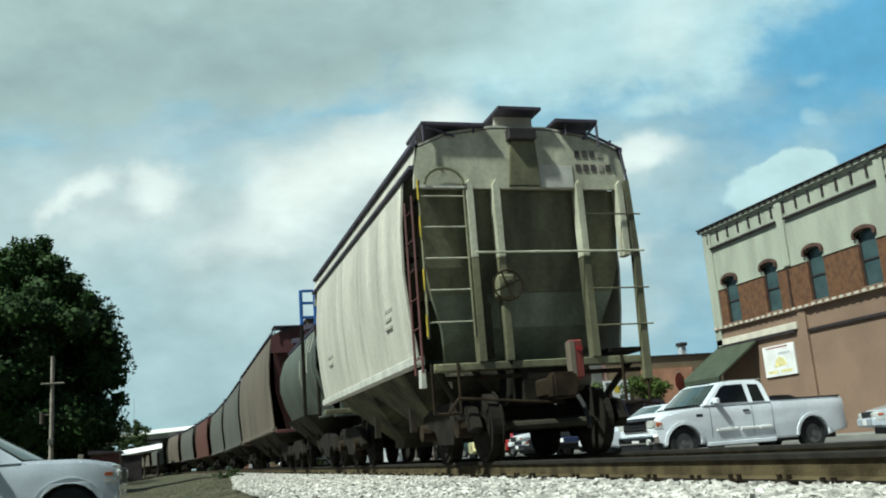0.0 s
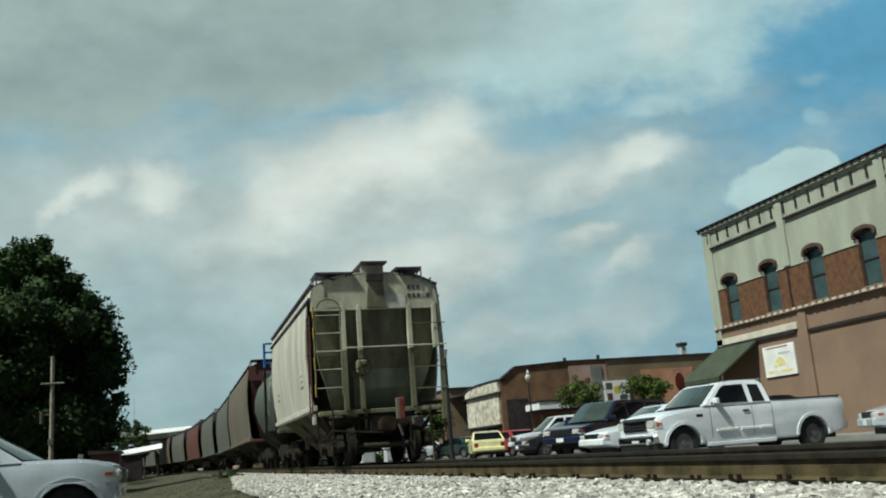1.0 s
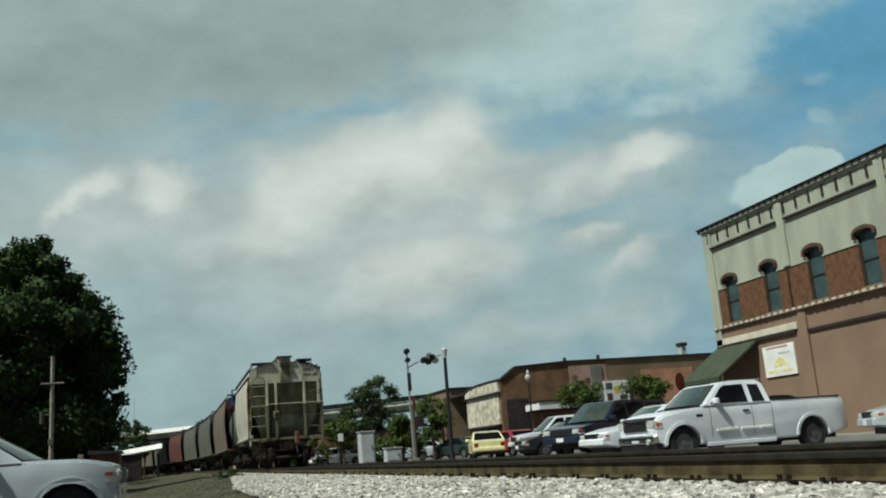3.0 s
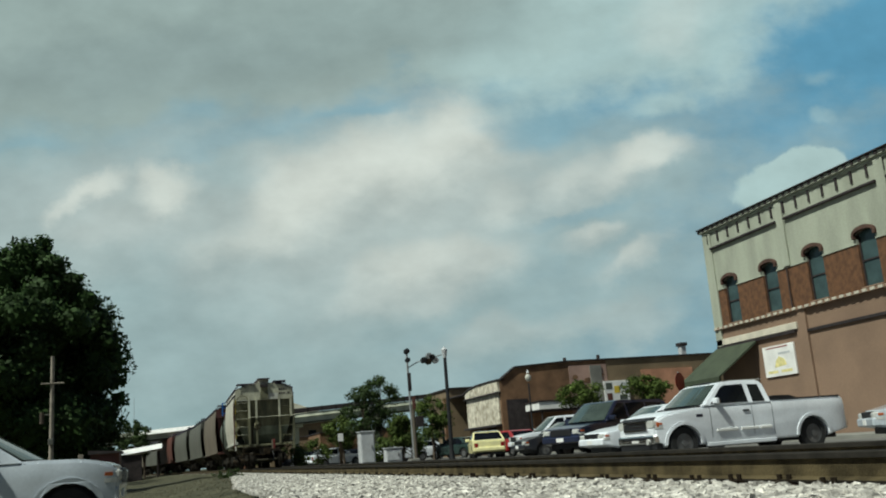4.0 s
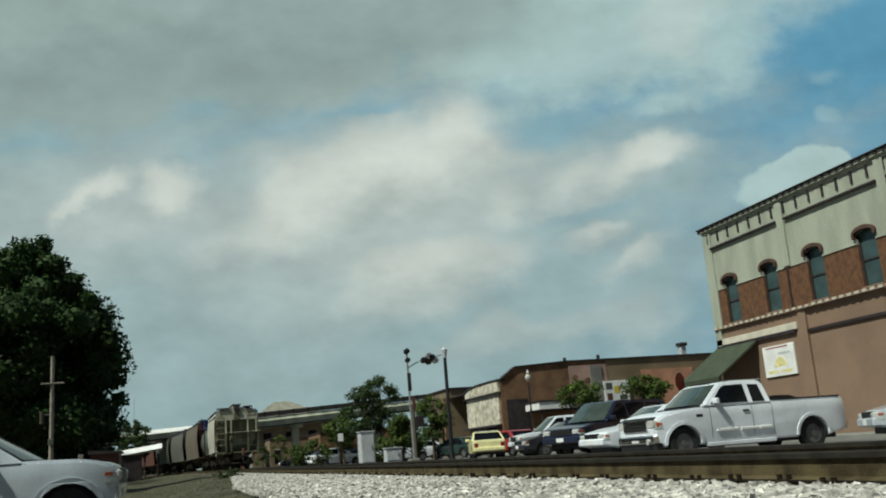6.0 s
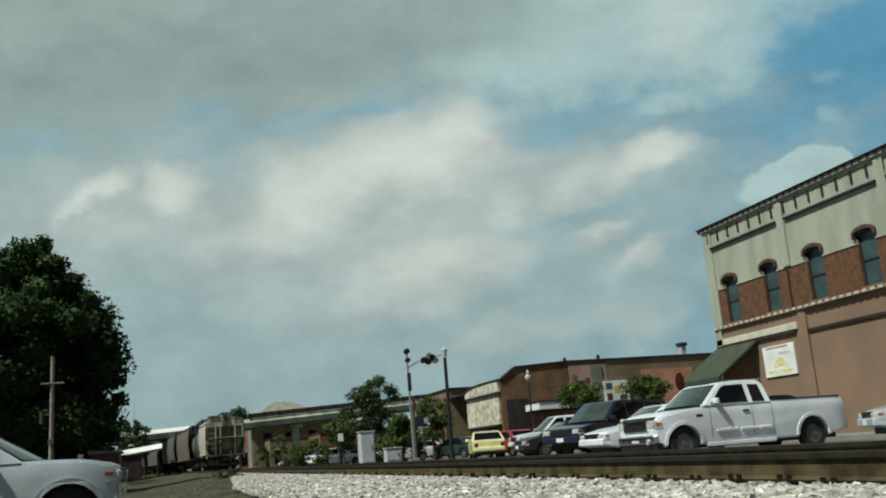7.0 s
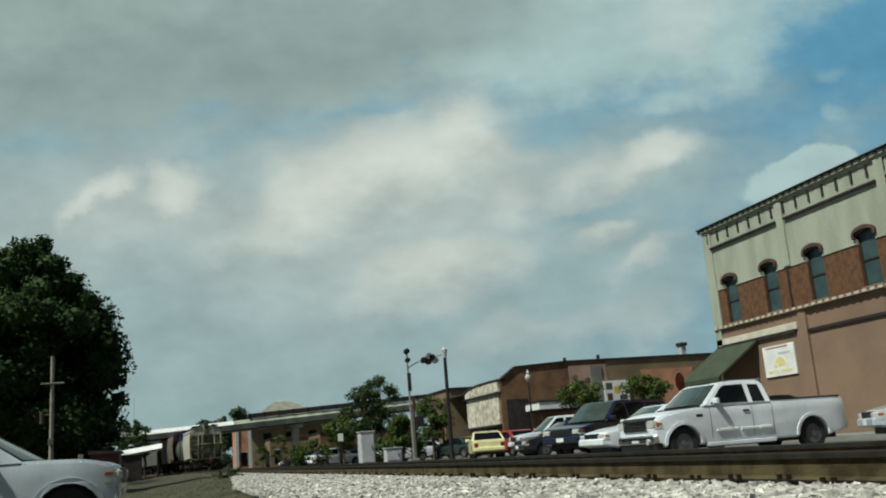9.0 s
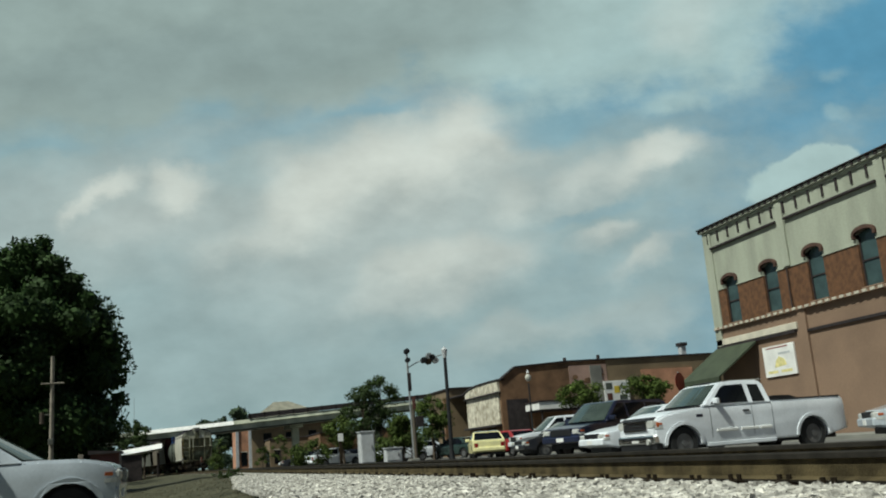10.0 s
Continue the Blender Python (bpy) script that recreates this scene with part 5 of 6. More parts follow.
for x, y, h, s in [(-6.3, 122.4, 8.4, 55), (-4.7, 122.5, 7.9, 56), (-3.7, 122.4, 6.9, 57)]:
    tree("small dark green tree in front of the bridge", x, y, 0.0, h, crown_clumps(s, 22, .9, .5, h * .45, h * .93, .35, .6), "leaf_mid", .15, 200, .12, s)

# added trees, hidden behind the large one, to throw shade on the train
for x, y, h, s in [(-9.4, 80, 11.5, 51), (-9.8, 90, 12.5, 52), (-11.0, 101, 13.0, 53), (-12.6, 112, 12.0, 54)]:
    tree("unseen tall dark green tree added to shade the train", x, y, 0.0, h, crown_clumps(s, 40, 3.0, 3.4, 2.0, h * .9, .9, 1.5, 0.0, .5), "leaf_dark", .26, 60, .3, s)


def far_woods():
    """Distant tree line, joined."""
    rnd = random.Random(9)
    cl = []
    for i in range(150):
        a = radians(rnd.uniform(-30, 60))
        d = rnd.uniform(260, 420)
        cl.append((d * math.sin(a), d * math.cos(a), rnd.uniform(1, 4), rnd.uniform(2.5, 5)))
    for x, y, z, r in [(6, 190, 9.0, 2.4), (8.5, 192, 9.4, 1.8), (12.6, 190, 10.8, 2.4), (3.5, 195, 8.2, 1.5), (16, 195, 9.4, 1.6), (-12.5, 150, 5.6, 1.6), (-10.3, 150, 5.2, 1.4), (-15, 140, 4.8, 2.4), (-11.5, 140, 2.6, 2.2), (-14, 138, 2, 2.4), (6, 190, 5, 4), (12, 190, 6, 4), (10.2, 188, 9.0, 1.6), (-8.5, 152, 4.0, 1.8)]:
        for _ in range(5):
            cl.append((x + rnd.uniform(-1, 1) * r * .6, y + rnd.uniform(-1, 1) * r * .6, z + rnd.uniform(-1, .6) * r * .6, r * .55))
    me = leaves_mesh("distant_woods", cl, 26, .5, 3)
    me.materials.append(M["leaf_far"])
    tagged(new("distant_woods", me), "hazy green line of distant trees", "woods", "", "stuff")
    bm = bmesh.new()
    for cx, cy, cz, r in cl:
        bmesh.ops.create_icosphere(bm, subdivisions=1, radius=r * .8, matrix=Matrix.Translation((cx, cy, cz)))
    tagged(part("distant_undergrowth", bm, "leaf_far"), "dense dark green undergrowth of the distant trees", "woods", "", "stuff")


far_woods()


# ---------------------------------------------------------------- poles, lamps and signals
def utility_pole():
    p = thing("utility_pole", pose(-4.75, 40, 0), "weathered wooden utility pole with a cross arm", "utility pole")
    part("pole", rod(bmesh.new(), (0, 0, -.1), (0, 0, 5.75), .105, 10, .075), "pole_wood", p)
    part("cross_arm", B(-.42, .46, -.12, -.02, 4.61, 4.67, .01), "pole_wood", p)
    part("transformer", rod(bmesh.new(), (-.36, -.05, 3.05), (-.36, -.05, 3.5), .085, 12), "bark", p, "dull brown transformer can")
    part("meter_box", B(-.10, .10, -.22, -.10, 2.2, 2.45, .02), "grey2", p)
    part("bracket", rod(bmesh.new(), (-.36, 0, 3.4), (0, 0, 3.4), .03, 6), "grey2", p)


utility_pole()


def brick_shed():
    b = thing("shed", pose(-3.5, 44.6, 0), "low dark red-brown brick shed under the tree", "shed")
    part("wall", B(-.1, 1.1, -.8, .8, -.05, 1.80), "redbrown", b)
    part("roof", P([(-.2, 1.80), (1.2, 1.80), (1.2, 1.88), (-.2, 1.98)], "y", -.95, .95), "trim_dark", b)
    part("door", B(.2, .9, -.84, -.79, 0, 1.7), "maroon", b)


brick_shed()


def crossing_signal():
    c = thing("crossing_signal", pose(13.85, 55, LOT_Z), "railway crossing signal mast with arm and lamps", "signal")
    part("base", B(-.3, .3, -.3, .3, -.02, .25, .03), "concrete", c)
    part("mast", rod(bmesh.new(), (0, 0, .2), (-.05, 0, 6.6), .065, 10), "galv", c)
    part("lower_mast", rod(bmesh.new(), (.12, 0, .2), (.12, 0, 3.2), .11, 10), "tan", c, "tan lower mast")
    part("control_box", B(.22, .72, -.2, .2, 2.1, 2.75, .02), "trim_dark", c)
    part("warning_board", B(.08, .28, -.14, -.10, 3.2, 3.95, .01), "redbrown", c)
    top = part("top_lamp", rod(bmesh.new(), (-.05, -.2, 6.75), (-.05, .1, 6.75), .17, 14), "plastic", c, "round black lamp hood")
    part("lamp_lens", rod(bmesh.new(), (-.05, -.23, 6.75), (-.05, -.2, 6.75), .10, 12), "plastic", top)
    part("small_lamp", rod(bmesh.new(), (-.02, -.2, 6.2), (-.02, .1, 6.2), .15, 12), "plastic", c)
    part("cable_box", B(-.12, .10, -.16, -.05, 4.3, 5.4, .02), "trim_dark", c)
    bm = bmesh.new()
    rod(bm, (0, 0, 5.75), (.6, 0, 6.05), .035, 6)
    rod(bm, (.6, 0, 6.05), (2.2, 0, 6.45), .035, 6)
    part("arm", bm, "galv", c)
    for x, z, k in ((1.0, 6.15, "plastic"), (1.3, 6.05, "steel_rust"), (1.55, 6.3, "plastic"), (1.75, 6.1, "galv"), (1.35, 6.4, "galv")):
        l = part("flasher", rod(bmesh.new(), (x, -.22, z), (x, .08, z), .19, 12), k, c)
        part("flasher_lens", rod(bmesh.new(), (x, -.24, z), (x, -.22, z), .05, 10), "steel_rust", l)


crossing_signal()


def lamp_post():
    p = thing("lamp_post", pose(16.25, 55, LOT_Z), "tall black steel lamp post with pale head", "street lamp")
    part("base", rod(bmesh.new(), (0, 0, 0), (0, 0, .6), .2, 12, .14), "plastic", p)
    part("pole", rod(bmesh.new(), (0, 0, .5), (0, 0, 6.25), .13, 10, .10), "plastic", p)
    part("head", rod(bmesh.new(), (0, 0, 6.25), (0, 0, 6.75), .10, 10, .2), "cabinet", p)
    part("finial", rod(bmesh.new(), (0, 0, 6.75), (0, 0, 6.95), .2, 10, .03), "cabinet", p)


lamp_post()


def globe_lamp(x, y, h):
    p = thing("globe_lamp", pose(x, y, LOT_Z), "dark street lamp post with a pale globe", "street lamp")
    part("pole", rod(bmesh.new(), (0, 0, 0), (0, 0, h - .7), .07, 8, .05), "plastic", p)
    bm = bmesh.new()
    bmesh.ops.create_uvsphere(bm, u_segments=12, v_segments=8, radius=.19, matrix=Matrix.Translation((0, 0, h - .35)) @ Matrix.Diagonal((1, 1, 1.25, 1)))
    part("globe", bm, "hopper_lit", p, "pale glass globe", True)
    part("cap", rod(bmesh.new(), (0, 0, h - .05), (0, 0, h + .15), .12, 8, .02), "cabinet", p)


globe_lamp(21.3, 54.0, 5.0)


def signal_cabinet(x, y, w, d, h, label):
    c = thing("signal_cabinet", pose(x, y, LOT_Z), label, "cabinet")
    part("body", B(-w, w, -d, d, .1, h, .03), "cabinet", c)
    part("plinth", B(-w - .05, w + .05, -d - .05, d + .05, -.02, .1), "concrete", c)
    dr = part("door", B(-w * .85, w * .85, -d - .03, -d + .005, .25, h - .15, .01), "cabinet", c)
    part("handle", B(w * .5, w * .56, -d - .07, -d - .03, h * .5, h * .5 + .2), "trim_dark", dr)
    part("roof", B(-w - .06, w + .06, -d - .06, d + .06, h, h + .06, .01), "cabinet", c)


signal_cabinet(10.95, 55, .42, .5, 2.0, "tall pale grey railway signal cabinet with a door")
signal_cabinet(13.0, 57, .5, .4, .95, "low pale grey equipment box beside the signal mast")


def road_sign(x, y, z, r, sides, material, label, post_h):
    s = thing("road_sign", pose(x, y, LOT_Z, 0, 0, 30), label, "road sign")
    part("post", rod(bmesh.new(), (0, 0, 0), (0, 0, post_h), .035, 8), "galv", s)
    bm = bmesh.new()
    bmesh.ops.create_cone(bm, cap_ends=True, segments=sides, radius1=r, radius2=r, depth=.012, matrix=Matrix.Translation((0, -.05, z)) @ Matrix.Rotation(radians(90), 4, "X") @ Matrix.Rotation(math.pi / sides, 4, "Z"))
    part("plate", bm, material, s)
    return s


road_sign(19.25, 32.6, 2.55, .38, 8, "red", "red octagonal stop sign on a steel post", 2.95)
yard = thing("notice_post", pose(9.58, 56, LOT_Z), "slim brown trackside marker post", "post")
part("post", B(-.09, .09, -.09, .09, 0, 2.1, .01), "steel_rust", yard)
part("sign_plate", B(-.16, .16, -.12, -.095, 1.6, 2.05, .005), "white", yard)
mast = thing("radio_mast", pose(-8.5, 210, 0), "thin distant radio mast", "mast")
part("mast", rod(bmesh.new(), (0, 0, 0), (0, 0, 17.0), .07, 6, .04), "galv", mast)


# ---------------------------------------------------------------- vehicles
def wheel_at(v, x, y, r, w, shared={}):
    key = (r, w)
    side = 1 if y > 0 else -1
    if key not in shared:
        bm = bmesh.new()
        prof = [(.60, -.5), (.93, -.5), (1.0, -.36), (1.0, .36), (.93, .5), (.60, .5)]
        n = 28
        sweep(bm, [[(r * k * math.cos(a), w * q, r * k * math.sin(a)) for k, q in prof] for a in [6.2832 * i / n for i in range(n + 1)]], True, False)
        bmesh.ops.remove_doubles(bm, verts=bm.verts[:], dist=.0005)
        rim = bmesh.new()
        rod(rim, (0, w * .40, 0), (0, -w * .45, 0), r * .62, 24)
        rod(rim, (0, w * .40, 0), (0, w * .50, 0), r * .20, 12)
        for i in range(10):
            a = i * .62832
            c, s = math.cos(a), math.sin(a)
            rod(rim, (r * .44 * c, w * .38, r * .44 * s), (r * .44 * c, w * .43, r * .44 * s), r * .07, 6)
        t = part("wheel", bm, "rubber", v)
        h = part("rim", rim, "alloy", t)
        shared[key] = (t.data, h.data)
    else:
        t, h = new("wheel", shared[key][0]), new("rim", shared[key][1])
        t.parent, h.parent = v, t
    t.matrix_basis = pose(x, y, r, 0, 0, 0 if side > 0 else 180)
    return t


def vehicle(name, label, m, spec, colour, category="car"):
    """A road vehicle, x to its front, from its side outline. spec: length, width, belt, roof, top line, cabin, wheels."""
    v = thing(name, m, label, category, "parked vehicles")
    W = spec["width"] / 2
    L = spec["length"] / 2
    r, base = spec["wheel_r"], spec.get("sill", .30)
    ar = r + .07
    top = spec["top"]
    pts = list(top)
    pts.append((L - .03, base + .1))
    for xc in spec["axles"]:
        pts += [(xc + ar, base)] + [(xc + ar * math.cos(math.pi * i / 10), r * .95 + ar * math.sin(math.pi * i / 10)) for i in range(0, 11) if r * .95 + ar * math.sin(math.pi * i / 10) > base + .03] + [(xc - ar, base)]
    pts.append((-L + .03, base + .12))

    def wf(x, z):
        b = spec["belt"]
        f = 1.0 - .13 * (max(0, x - L + .75) / .75) ** 2.2 - .06 * (max(0, -x - L + .40) / .40) ** 2
        return f - .035 * min(1.3, max(0, z - .8 * b) / (.2 * b)) ** 2 - .04 * max(0, .6 * b - z) / (.6 * b)

    body = P(pts, "y", -W, W, None, .045)
    cuts = [((L - d, 0, 0), (1, 0, 0)) for d in (.06, .14, .24, .36, .50, .64, .75)] + [((-L + d, 0, 0), (1, 0, 0)) for d in (.10, .22, .40)]
    cuts += [((0, 0, belt0), (0, 0, 1)) for belt0 in [spec["belt"] * k for k in (.45, .6, .8, .88, .95)]]
    for co, no in cuts:
        bmesh.ops.bisect_plane(body, geom=body.verts[:] + body.edges[:] + body.faces[:], dist=.0005, plane_co=co, plane_no=no)
    for vert in body.verts:
        vert.co.y *= wf(vert.co.x, vert.co.z)
    shell = part("body", body, colour, v, "", True)
    shell.data.set_sharp_from_angle(angle=math.radians(38))
    bm = bmesh.new()
    for xc in spec["axles"]:
        box(bm, xc - ar - .02, xc + ar + .02, -W * .80, W * .80, base + .05, r * .95 + ar + .05)
    part("wheel_well", bm, "plastic", v)
    part("underbody", B(-L + .3, L - .3, -W * .8, W * .8, base - .08, base + .05), "plastic", v)
    cab = spec["cabin"]
    belt, roof = spec["belt"], spec["roof"]

    def cf(x, z):
        return .985 - .20 * (z - belt) / (roof - belt)
    part("cabin", P(cab, "y", -W, W, cf, .03), colour, v)
    for side in (-1, 1):
        for pane in spec["panes"]:
            bm = prism(bmesh.new(), pane, "y", side * (W + .008), side * (W - .05), cf)
            part("side_window", bm, "carglass", v)
        for dx in spec.get("doors", ()):
            part("door_seam", prism(bmesh.new(), [(dx - .005, base + .15 + (belt - .19 - base) * i / 6) for i in range(7)] + [(dx + .005, base + .15 + (belt - .19 - base) * i / 6) for i in range(6, -1, -1)], "y", side * (W + .003), side * (W - .02), wf), "plastic", v)
        for hx in spec.get("handles", ()):
            part("door_handle", B(hx - .09, hx + .09, min(side * (W - .02), side * (W + .02)), max(side * (W - .02), side * (W + .02)), belt - .19, belt - .15, .006), "plastic", v)
        mx = spec["mirror"]
        reach = spec.get("mirror_out", .19)
        part("mirror", B(mx - .06, mx + .06, min(side * (W - .05), side * (W + reach)), max(side * (W - .05), side * (W + reach)), belt + .02, belt + .17, .03), spec.get("mirror_paint", colour), v)
        for xc in spec["axles"]:
            wheel_at(v, xc, side * (W - .15), r, .22)
        hz = spec["lamp_z"]
        part("headlight", B(L - .17, L + .010, min(side * (W * .54), side * (W * .85)), max(side * (W * .54), side * (W * .83)), hz - .08, hz + .08, .03), "lamp", v)
        part("turn_signal", prism(bmesh.new(), [(L - .20, hz + .005), (L - .15, hz), (L - .09, hz), (L - .09, hz + .05), (L - .15, hz + .05), (L - .19, hz + .05)], "y", side * (W - .12), side * (W + .01), wf), "amber", v)
        part("side_lamp", prism(bmesh.new(), [(L - .20, hz - .09), (L - .12, hz - .09), (L - .03, hz - .09), (L - .03, hz - .03), (L - .12, hz - .03), (L - .20, hz - .03)], "y", side * (W - .12), side * (W + .009), wf), "lamp", v)
        part("tail_light", B(-L - .01, -L + .12, min(side * (W * .66), side * (W * .90)), max(side * (W * .66), side * (W * .90)), hz - .05, hz + .2, .02), "redlens", v)
        if spec.get("moulding"):
            for a, c in spec["moulding"]:
                # plain white paints the bright reflection of chrome strips
                part("side_moulding", B(a, c, min(side * (W - .02), side * (W + .022)), max(side * (W - .02), side * (W + .022)), .60, .67, .01), "white", v)
        if spec.get("flare"):
            for xc in spec["axles"]:
                arc = [(xc + (ar + k) * math.cos(math.pi * i / 12), r * .95 + (ar + k) * math.sin(math.pi * i / 12)) for k, seq in ((.07, range(13)), (.0, range(12, -1, -1))) for i in seq]
                part("wheel_arch_flare", prism(bmesh.new(), arc, "y", side * (W - .05), side * (W + .024), wf), colour, v)
    for key, nm, mt in (("front_glass", "windscreen", "windscreen"), ("rear_glass", "rear_window", "carglass")):
        (xb, zb), (xt, zt) = spec[key]
        n = Vector((zt - zb, 0, xb - xt)).normalized() * .012
        if n.x * (1 if key == "front_glass" else -1) < 0:
            n = -n
        bow = .16 if key == "front_glass" else -.04
        rows = []
        for i in range(11):
            s = -1 + .2 * i
            out = bow * (1 - s * s)
            rows.append([(x, s * W * .90 * cf(x, z), z) for x, z in ((xb, zb), (xt, zt), (xt + n.x + out * .55, zt + n.z), (xb + n.x + out, zb + n.z))])
        pane = sweep(bmesh.new(), rows)
        bmesh.ops.recalc_face_normals(pane, faces=pane.faces[:])
        part(nm, pane, mt, v)
    gz, gw = spec["lamp_z"], spec.get("grille_w", .48)
    g = part("grille", B(L - .10, L + .004, -W * gw, W * gw, gz - .12, gz + .10, .015), "plastic", v, "dark grille")
    for k in range(3):
        part("grille_bar", B(L - .02, L + .012, -W * gw * .6, W * gw * .6, gz - .09 + .07 * k, gz - .075 + .07 * k), "chrome" if spec.get("chrome") else "plastic", g)
    nose = spec.get("bumper_out", .05)
    part("front_bumper", B(L - .16, L + nose, -W * .89, W * .89, base + .10, base + .30, .035), "chrome" if spec.get("chrome") else colour, v)
    part("rear_bumper", B(-L - .06, -L + .14, -W * .91, W * .91, base + .12, base + .32, .035), "chrome" if spec.get("chrome") else colour, v)
    part("number_plate", B(L + nose, L + nose + .008, -.16, .16, base + .14, base + .26), "white", v)
    return v


PICKUP = dict(length=5.6, width=1.98, belt=1.24, roof=1.82, wheel_r=.39, sill=.33, axles=(2.06, -1.70), lamp_z=.86, chrome=True, grille_w=.56, mirror=1.10, mirror_out=.13, flare=True,
              top=[(-2.79, .55), (-2.80, 1.26), (-.56, 1.27), (-.50, 1.24), (1.42, 1.22), (1.95, 1.19), (2.35, 1.13), (2.60, 1.06), (2.74, .97), (2.80, .84), (2.80, .70)],
              cabin=[(-.55, 1.22), (-.47, 1.70), (-.36, 1.80), (.2, 1.82), (.72, 1.80), (.84, 1.76), (1.48, 1.22)],
              panes=[[(.14, 1.27), (1.22, 1.27), (.80, 1.66), (.68, 1.71), (.14, 1.72)], [(-.36, 1.27), (.0, 1.27), (.0, 1.71), (-.30, 1.69)]],
              front_glass=((1.42, 1.27), (.85, 1.74)), rear_glass=((-.54, 1.30), (-.47, 1.68)), doors=(1.28, .07, -.52), handles=(.25,), moulding=((.55, 1.15), (-.05, .45), (-.45, -.1)))
truck = vehicle("pickup_truck", "white extended-cab pickup truck with dark windows", pose(13.72, 20.9, LOT_Z - .07, 0, 0, 182), PICKUP, "p_white", "pickup truck")
part("bed_liner", B(-2.70, -.66, -.86, .86, .9, 1.283), "plastic", truck, "dark cargo bed")
for s in (-1, 1):
    part("bed_rail", B(-2.68, -.58, s * .87 - .06, s * .87 + .06, 1.262, 1.30, .01), "plastic", truck, "black bed rail cap")
part("bed_cargo", P([(-1.75, 1.28), (-.62, 1.28), (-.62, 1.34), (-.9, 1.40), (-1.4, 1.39)], "y", -.6, .6, None, .02), "plastic", truck)
part("cowl", P([(1.36, 1.225), (1.62, 1.205), (1.62, 1.235), (1.40, 1.262)], "y", -.86, .86), "plastic", truck, "black wiper cowl")
part("front_valance", B(2.60, 2.80, -.86, .86, .28, .45, .02), "plastic", truck, "dark lower valance")
part("bumper_step", B(2.845, 2.87, -.60, .60, .53, .60, .01), "plastic", truck, "black bumper pad")
part("roof_lamp_bar", B(.70, .78, -.35, .35, 1.80, 1.83, .008), "plastic", truck)
for s in (-1, 1):
    part("mirror_glass", B(1.032, 1.038, s * 1.04 - .05, s * 1.04 + .05, 1.28, 1.39), "chrome", truck)
    part("rocker", B(-.55, 1.45, s * .93 - .05, s * .93 + .05, .27, .37, .015), "p_white", truck)
    part("headlight_cover", P([(s * .56, .80), (s * .80, .78), (s * .875, .84), (s * .86, .97), (s * .60, .99)], "x", 2.60, 2.815, None, .02), "lamp", truck, "large clear wrap-round headlight")
    part("corner_lamp", B(2.60, 2.74, min(s * .86, s * .905), max(s * .86, s * .905), .81, .93, .012), "amber", truck, "amber corner lamp")
# black strip stands in for the shadow line below the hood's edge
part("hood_shadow_strip", P([(2.62, 1.052), (2.72, .99), (2.78, .99), (2.69, 1.062)], "y", -.74, .74, None, .008), "plastic", truck, "black strip painted as the shade under the hood edge")
part("grille_surround", P([(-.56, .74), (.56, .74), (.56, .98), (-.56, .98), (-.56, .94), (.52, .94), (.52, .78), (-.52, .78), (-.52, .93), (-.56, .93)], "x", 2.80, 2.83), "chrome", truck, "chrome grille surround")
part("fender_badge", B(1.50, 1.68, .955, .992, .98, 1.05), "p_blue", truck, "dark blue fender badge")
part("fog_lamp", rod(bmesh.new(), (2.80, .62, .48), (2.88, .62, .48), .07, 12), "lamp", truck)

SUV = dict(length=4.8, width=1.85, belt=1.12, roof=1.78, wheel_r=.37, sill=.42, axles=(1.45, -1.35), lamp_z=.85, mirror=.95,
           top=[(-2.39, .6), (-2.4, 1.08), (-2.3, 1.14), (1.2, 1.12), (1.9, 1.05), (2.3, .96), (2.4, .75)],
           cabin=[(-2.32, 1.10), (-2.15, 1.68), (-1.95, 1.77), (0.3, 1.78), (.45, 1.74), (1.2, 1.10)],
           panes=[[(.08, 1.16), (.98, 1.16), (.5, 1.6), (.36, 1.68), (.08, 1.68)], [(-.95, 1.16), (-.02, 1.16), (-.02, 1.68), (-.95, 1.68)], [(-2.05, 1.16), (-1.05, 1.16), (-1.05, 1.68), (-1.93, 1.65)]],
           front_glass=((1.16, 1.15), (.46, 1.72)), rear_glass=((-2.31, 1.18), (-2.17, 1.66)), doors=(1.05, .03, -1.0), handles=(.2, -.8))
SEDAN = dict(length=4.6, width=1.76, belt=.92, roof=1.42, wheel_r=.31, sill=.28, axles=(1.4, -1.3), lamp_z=.62, mirror=.72,
             top=[(-2.29, .5), (-2.3, .92), (-2.1, .98), (-1.5, .95), (.95, .93), (1.6, .86), (2.15, .74), (2.3, .55)],
             cabin=[(-1.72, .93), (-1.05, 1.36), (-.85, 1.41), (.05, 1.42), (.2, 1.39), (1.05, .91)],
             panes=[[(-.08, .97), (.78, .97), (.22, 1.28), (.05, 1.34), (-.08, 1.34)], [(-1.35, .97), (-.16, .97), (-.16, 1.34), (-.85, 1.33)]],
             front_glass=((1.0, .95), (.22, 1.37)), rear_glass=((-1.66, .97), (-1.07, 1.34)), doors=(.88, -.12, -1.05), handles=(.02, -.95))

suv = vehicle("suv", "dark blue sport utility vehicle with tinted windows", pose(14.0, 28.5, LOT_Z, 0, 0, 203), SUV, "p_blue", "car")
vehicle("sedan", "white low sedan parked between trucks", pose(13.75, 24.6, LOT_Z, 0, 0, 180), SEDAN, "p_white")
vehicle("sedan", "pale silver sedan parked at the shop front", pose(17.35, 16.85, LOT_Z, 0, 0, 152), SEDAN, "p_grey")
vehicle("sedan", "black sedan parked with its nose toward the track", pose(16.3, 37.4, LOT_Z, 0, 0, 180), SEDAN, "p_black")
vehicle("suv", "white sport utility vehicle in the parking row", pose(17.6, 41.0, LOT_Z, 0, 0, 175), SUV, "p_white")
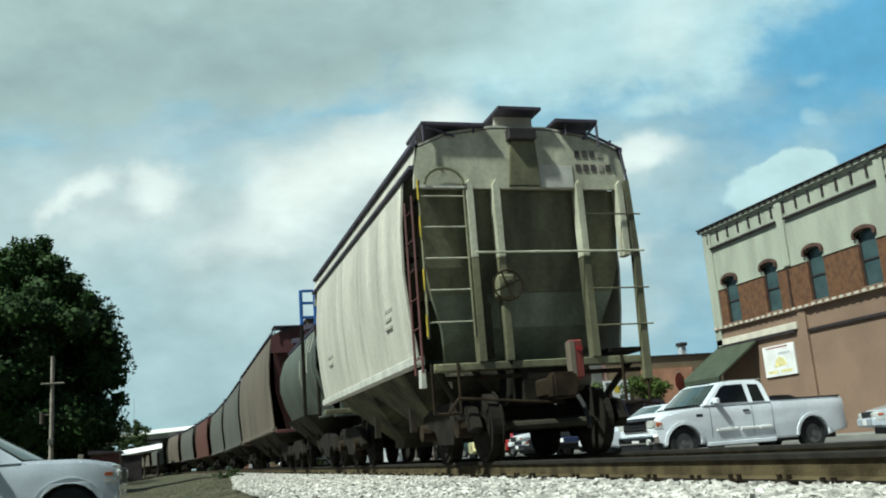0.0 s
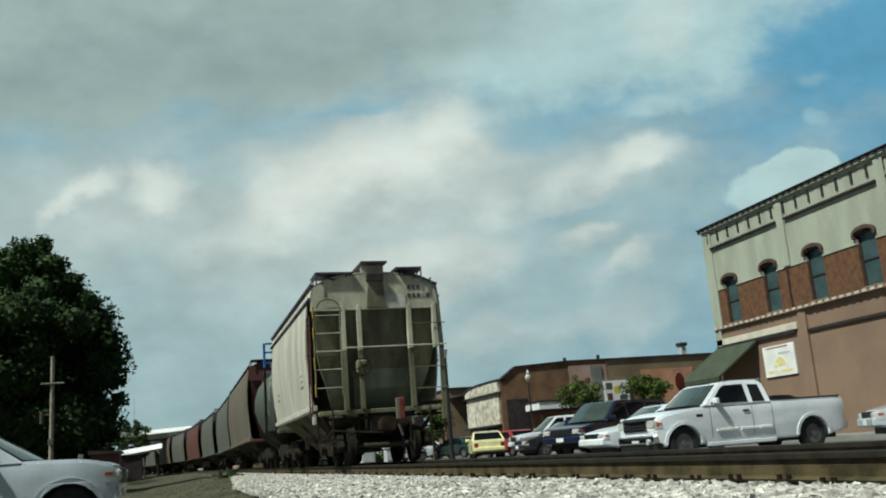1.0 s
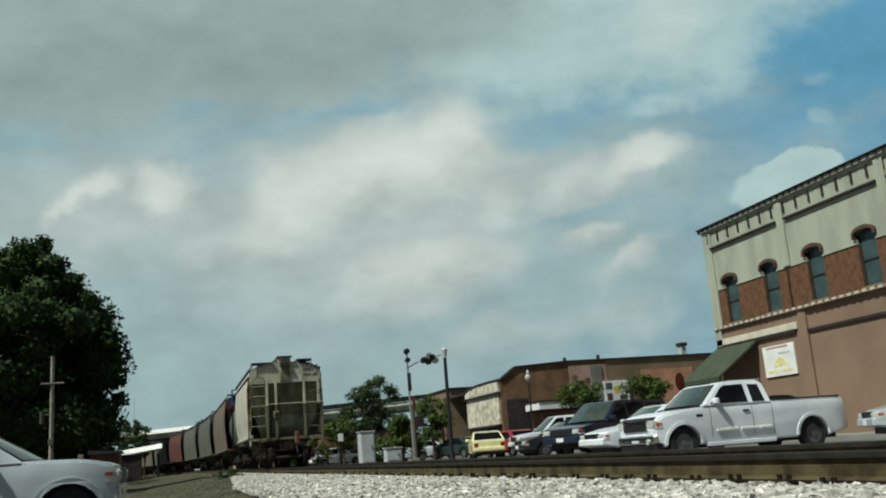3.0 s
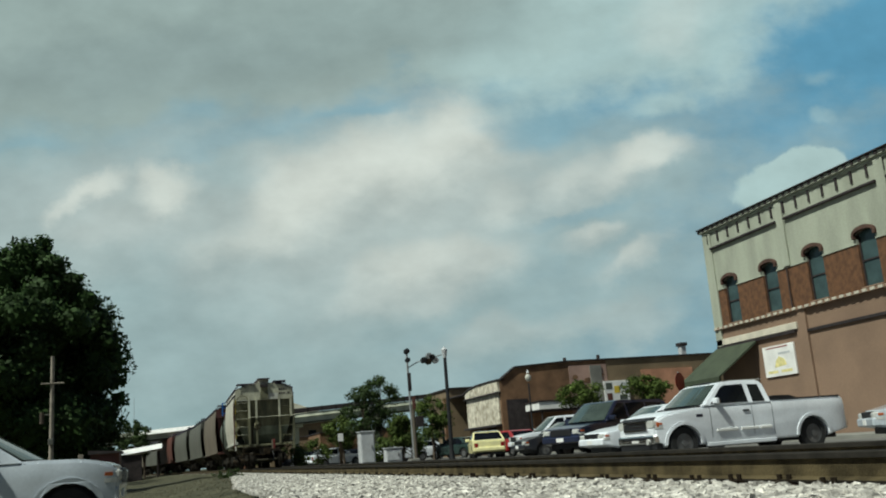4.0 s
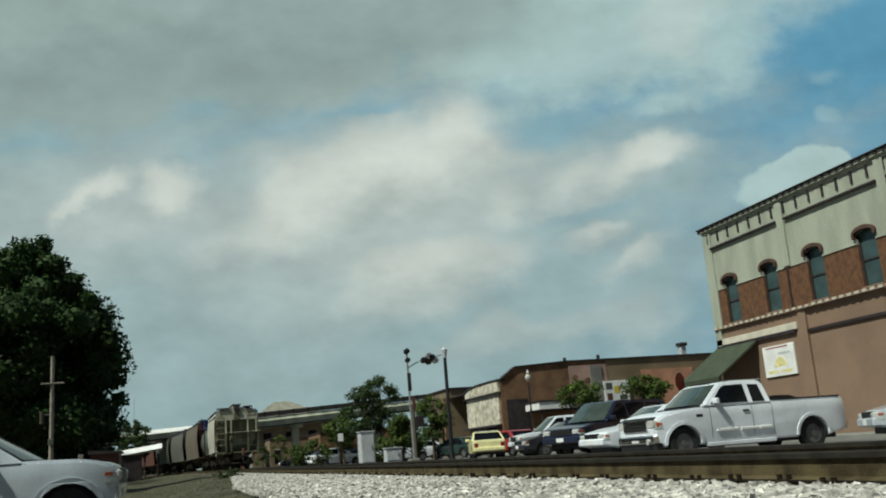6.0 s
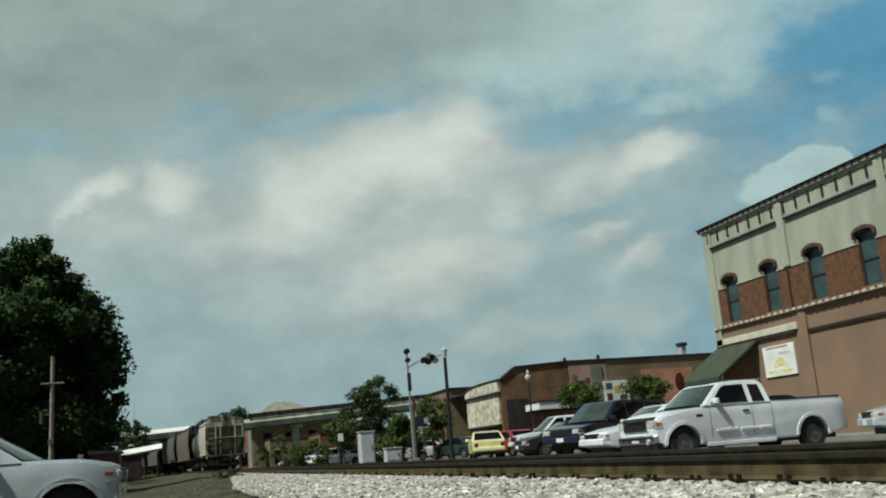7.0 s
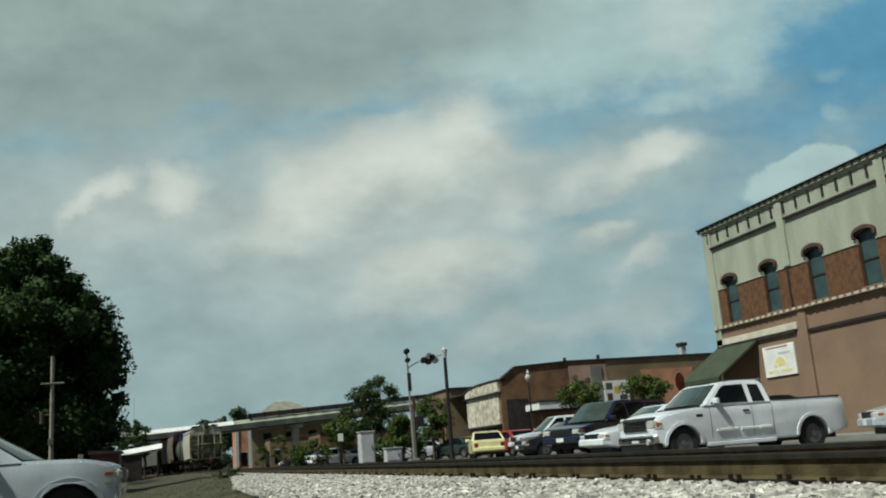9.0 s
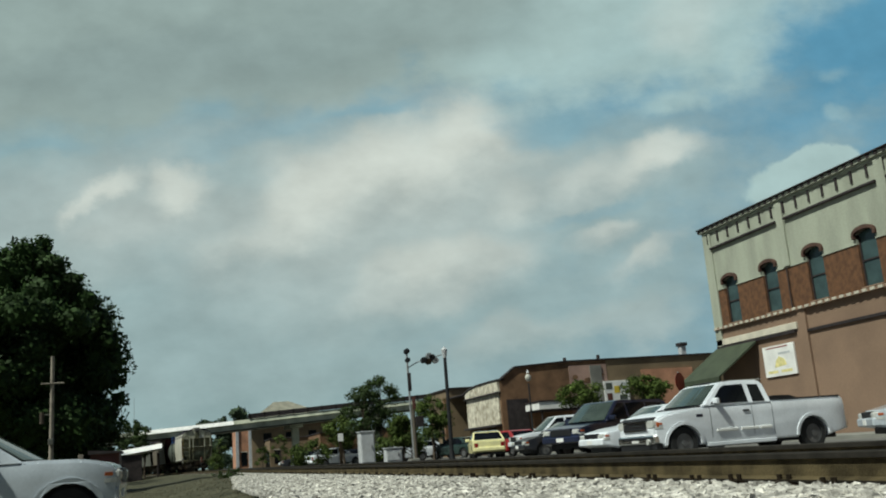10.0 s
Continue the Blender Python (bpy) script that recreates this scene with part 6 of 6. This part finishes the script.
taxi = vehicle("sedan", "yellow sedan with a white roof seen from behind", pose(16.2, 48.2, LOT_Z, 0, 0, 76), SEDAN, "p_yellow")
part("roof_skin", B(-.98, .12, -.62, .62, 1.405, 1.432, .01), "p_white", taxi, "white painted roof")
vehicle("sedan", "red sedan parked beside the yellow car", pose(18.4, 50.0, LOT_Z, 0, 0, 100), SEDAN, "p_red")
vehicle("sedan", "dark green sedan behind the lamp post", pose(18.9, 62.5, LOT_Z, 0, 0, 120), SEDAN, "p_green")
vehicle("sedan", "white sedan far down the street", pose(15.2, 64.0, LOT_Z, 0, 0, 180), SEDAN, "p_white")
vehicle("sedan", "silver sedan far down the street", pose(17.6, 68.0, LOT_Z, 0, 0, 180), SEDAN, "p_silver")
vehicle("sedan", "dark sedan beside the crossing", pose(10.4, 76.0, LOT_Z, 0, 0, 175), SEDAN, "p_black")
vehicle("sedan", "white sedan with red lights beyond the crossing", pose(11.8, 72.0, LOT_Z, 0, 0, 20), SEDAN, "p_white")
vehicle("sedan", "pale sedan near the bridge", pose(12.6, 98.0, LOT_Z, 0, 0, 180), SEDAN, "p_white")
vehicle("sedan", "dark sedan near the bridge", pose(16.8, 94.0, LOT_Z, 0, 0, 180), SEDAN, "p_black")

LEFT_CAR = dict(PICKUP, length=4.9, width=1.80, belt=1.08, roof=1.70, wheel_r=.36, sill=.38, axles=(1.80, -1.30), lamp_z=.83, grille_w=.5, chrome=False, mirror=.74, mirror_out=.16, mirror_paint="plastic", flare=True, bumper_out=-.02,
                top=[(-2.44, .5), (-2.45, 1.08), (-1.2, 1.09), (.8, 1.09), (1.4, 1.10), (1.95, 1.08), (2.22, 1.03), (2.39, .95), (2.45, .80)],
                cabin=[(-1.15, 1.05), (-1.07, 1.60), (-.9, 1.68), (.22, 1.70), (.38, 1.66), (1.28, 1.05)],
                panes=[[(-.65, 1.12), (.95, 1.12), (.40, 1.53), (.24, 1.60), (-.65, 1.60)]],
                front_glass=((1.22, 1.11), (.39, 1.65)), rear_glass=((-1.14, 1.2), (-1.07, 1.56)), doors=(.82, -.70), handles=(-.55,), moulding=())
lc = vehicle("compact_pickup", "silver compact pickup truck parked on the lower lot", pose(-3.17, 14.45, 0.0, 0, 0, -1), LEFT_CAR, "p_grey", "pickup truck")
part("hood_ornament", B(1.85, 1.92, -.30, -.26, 1.06, 1.15, .005), "tan", lc)
motions()
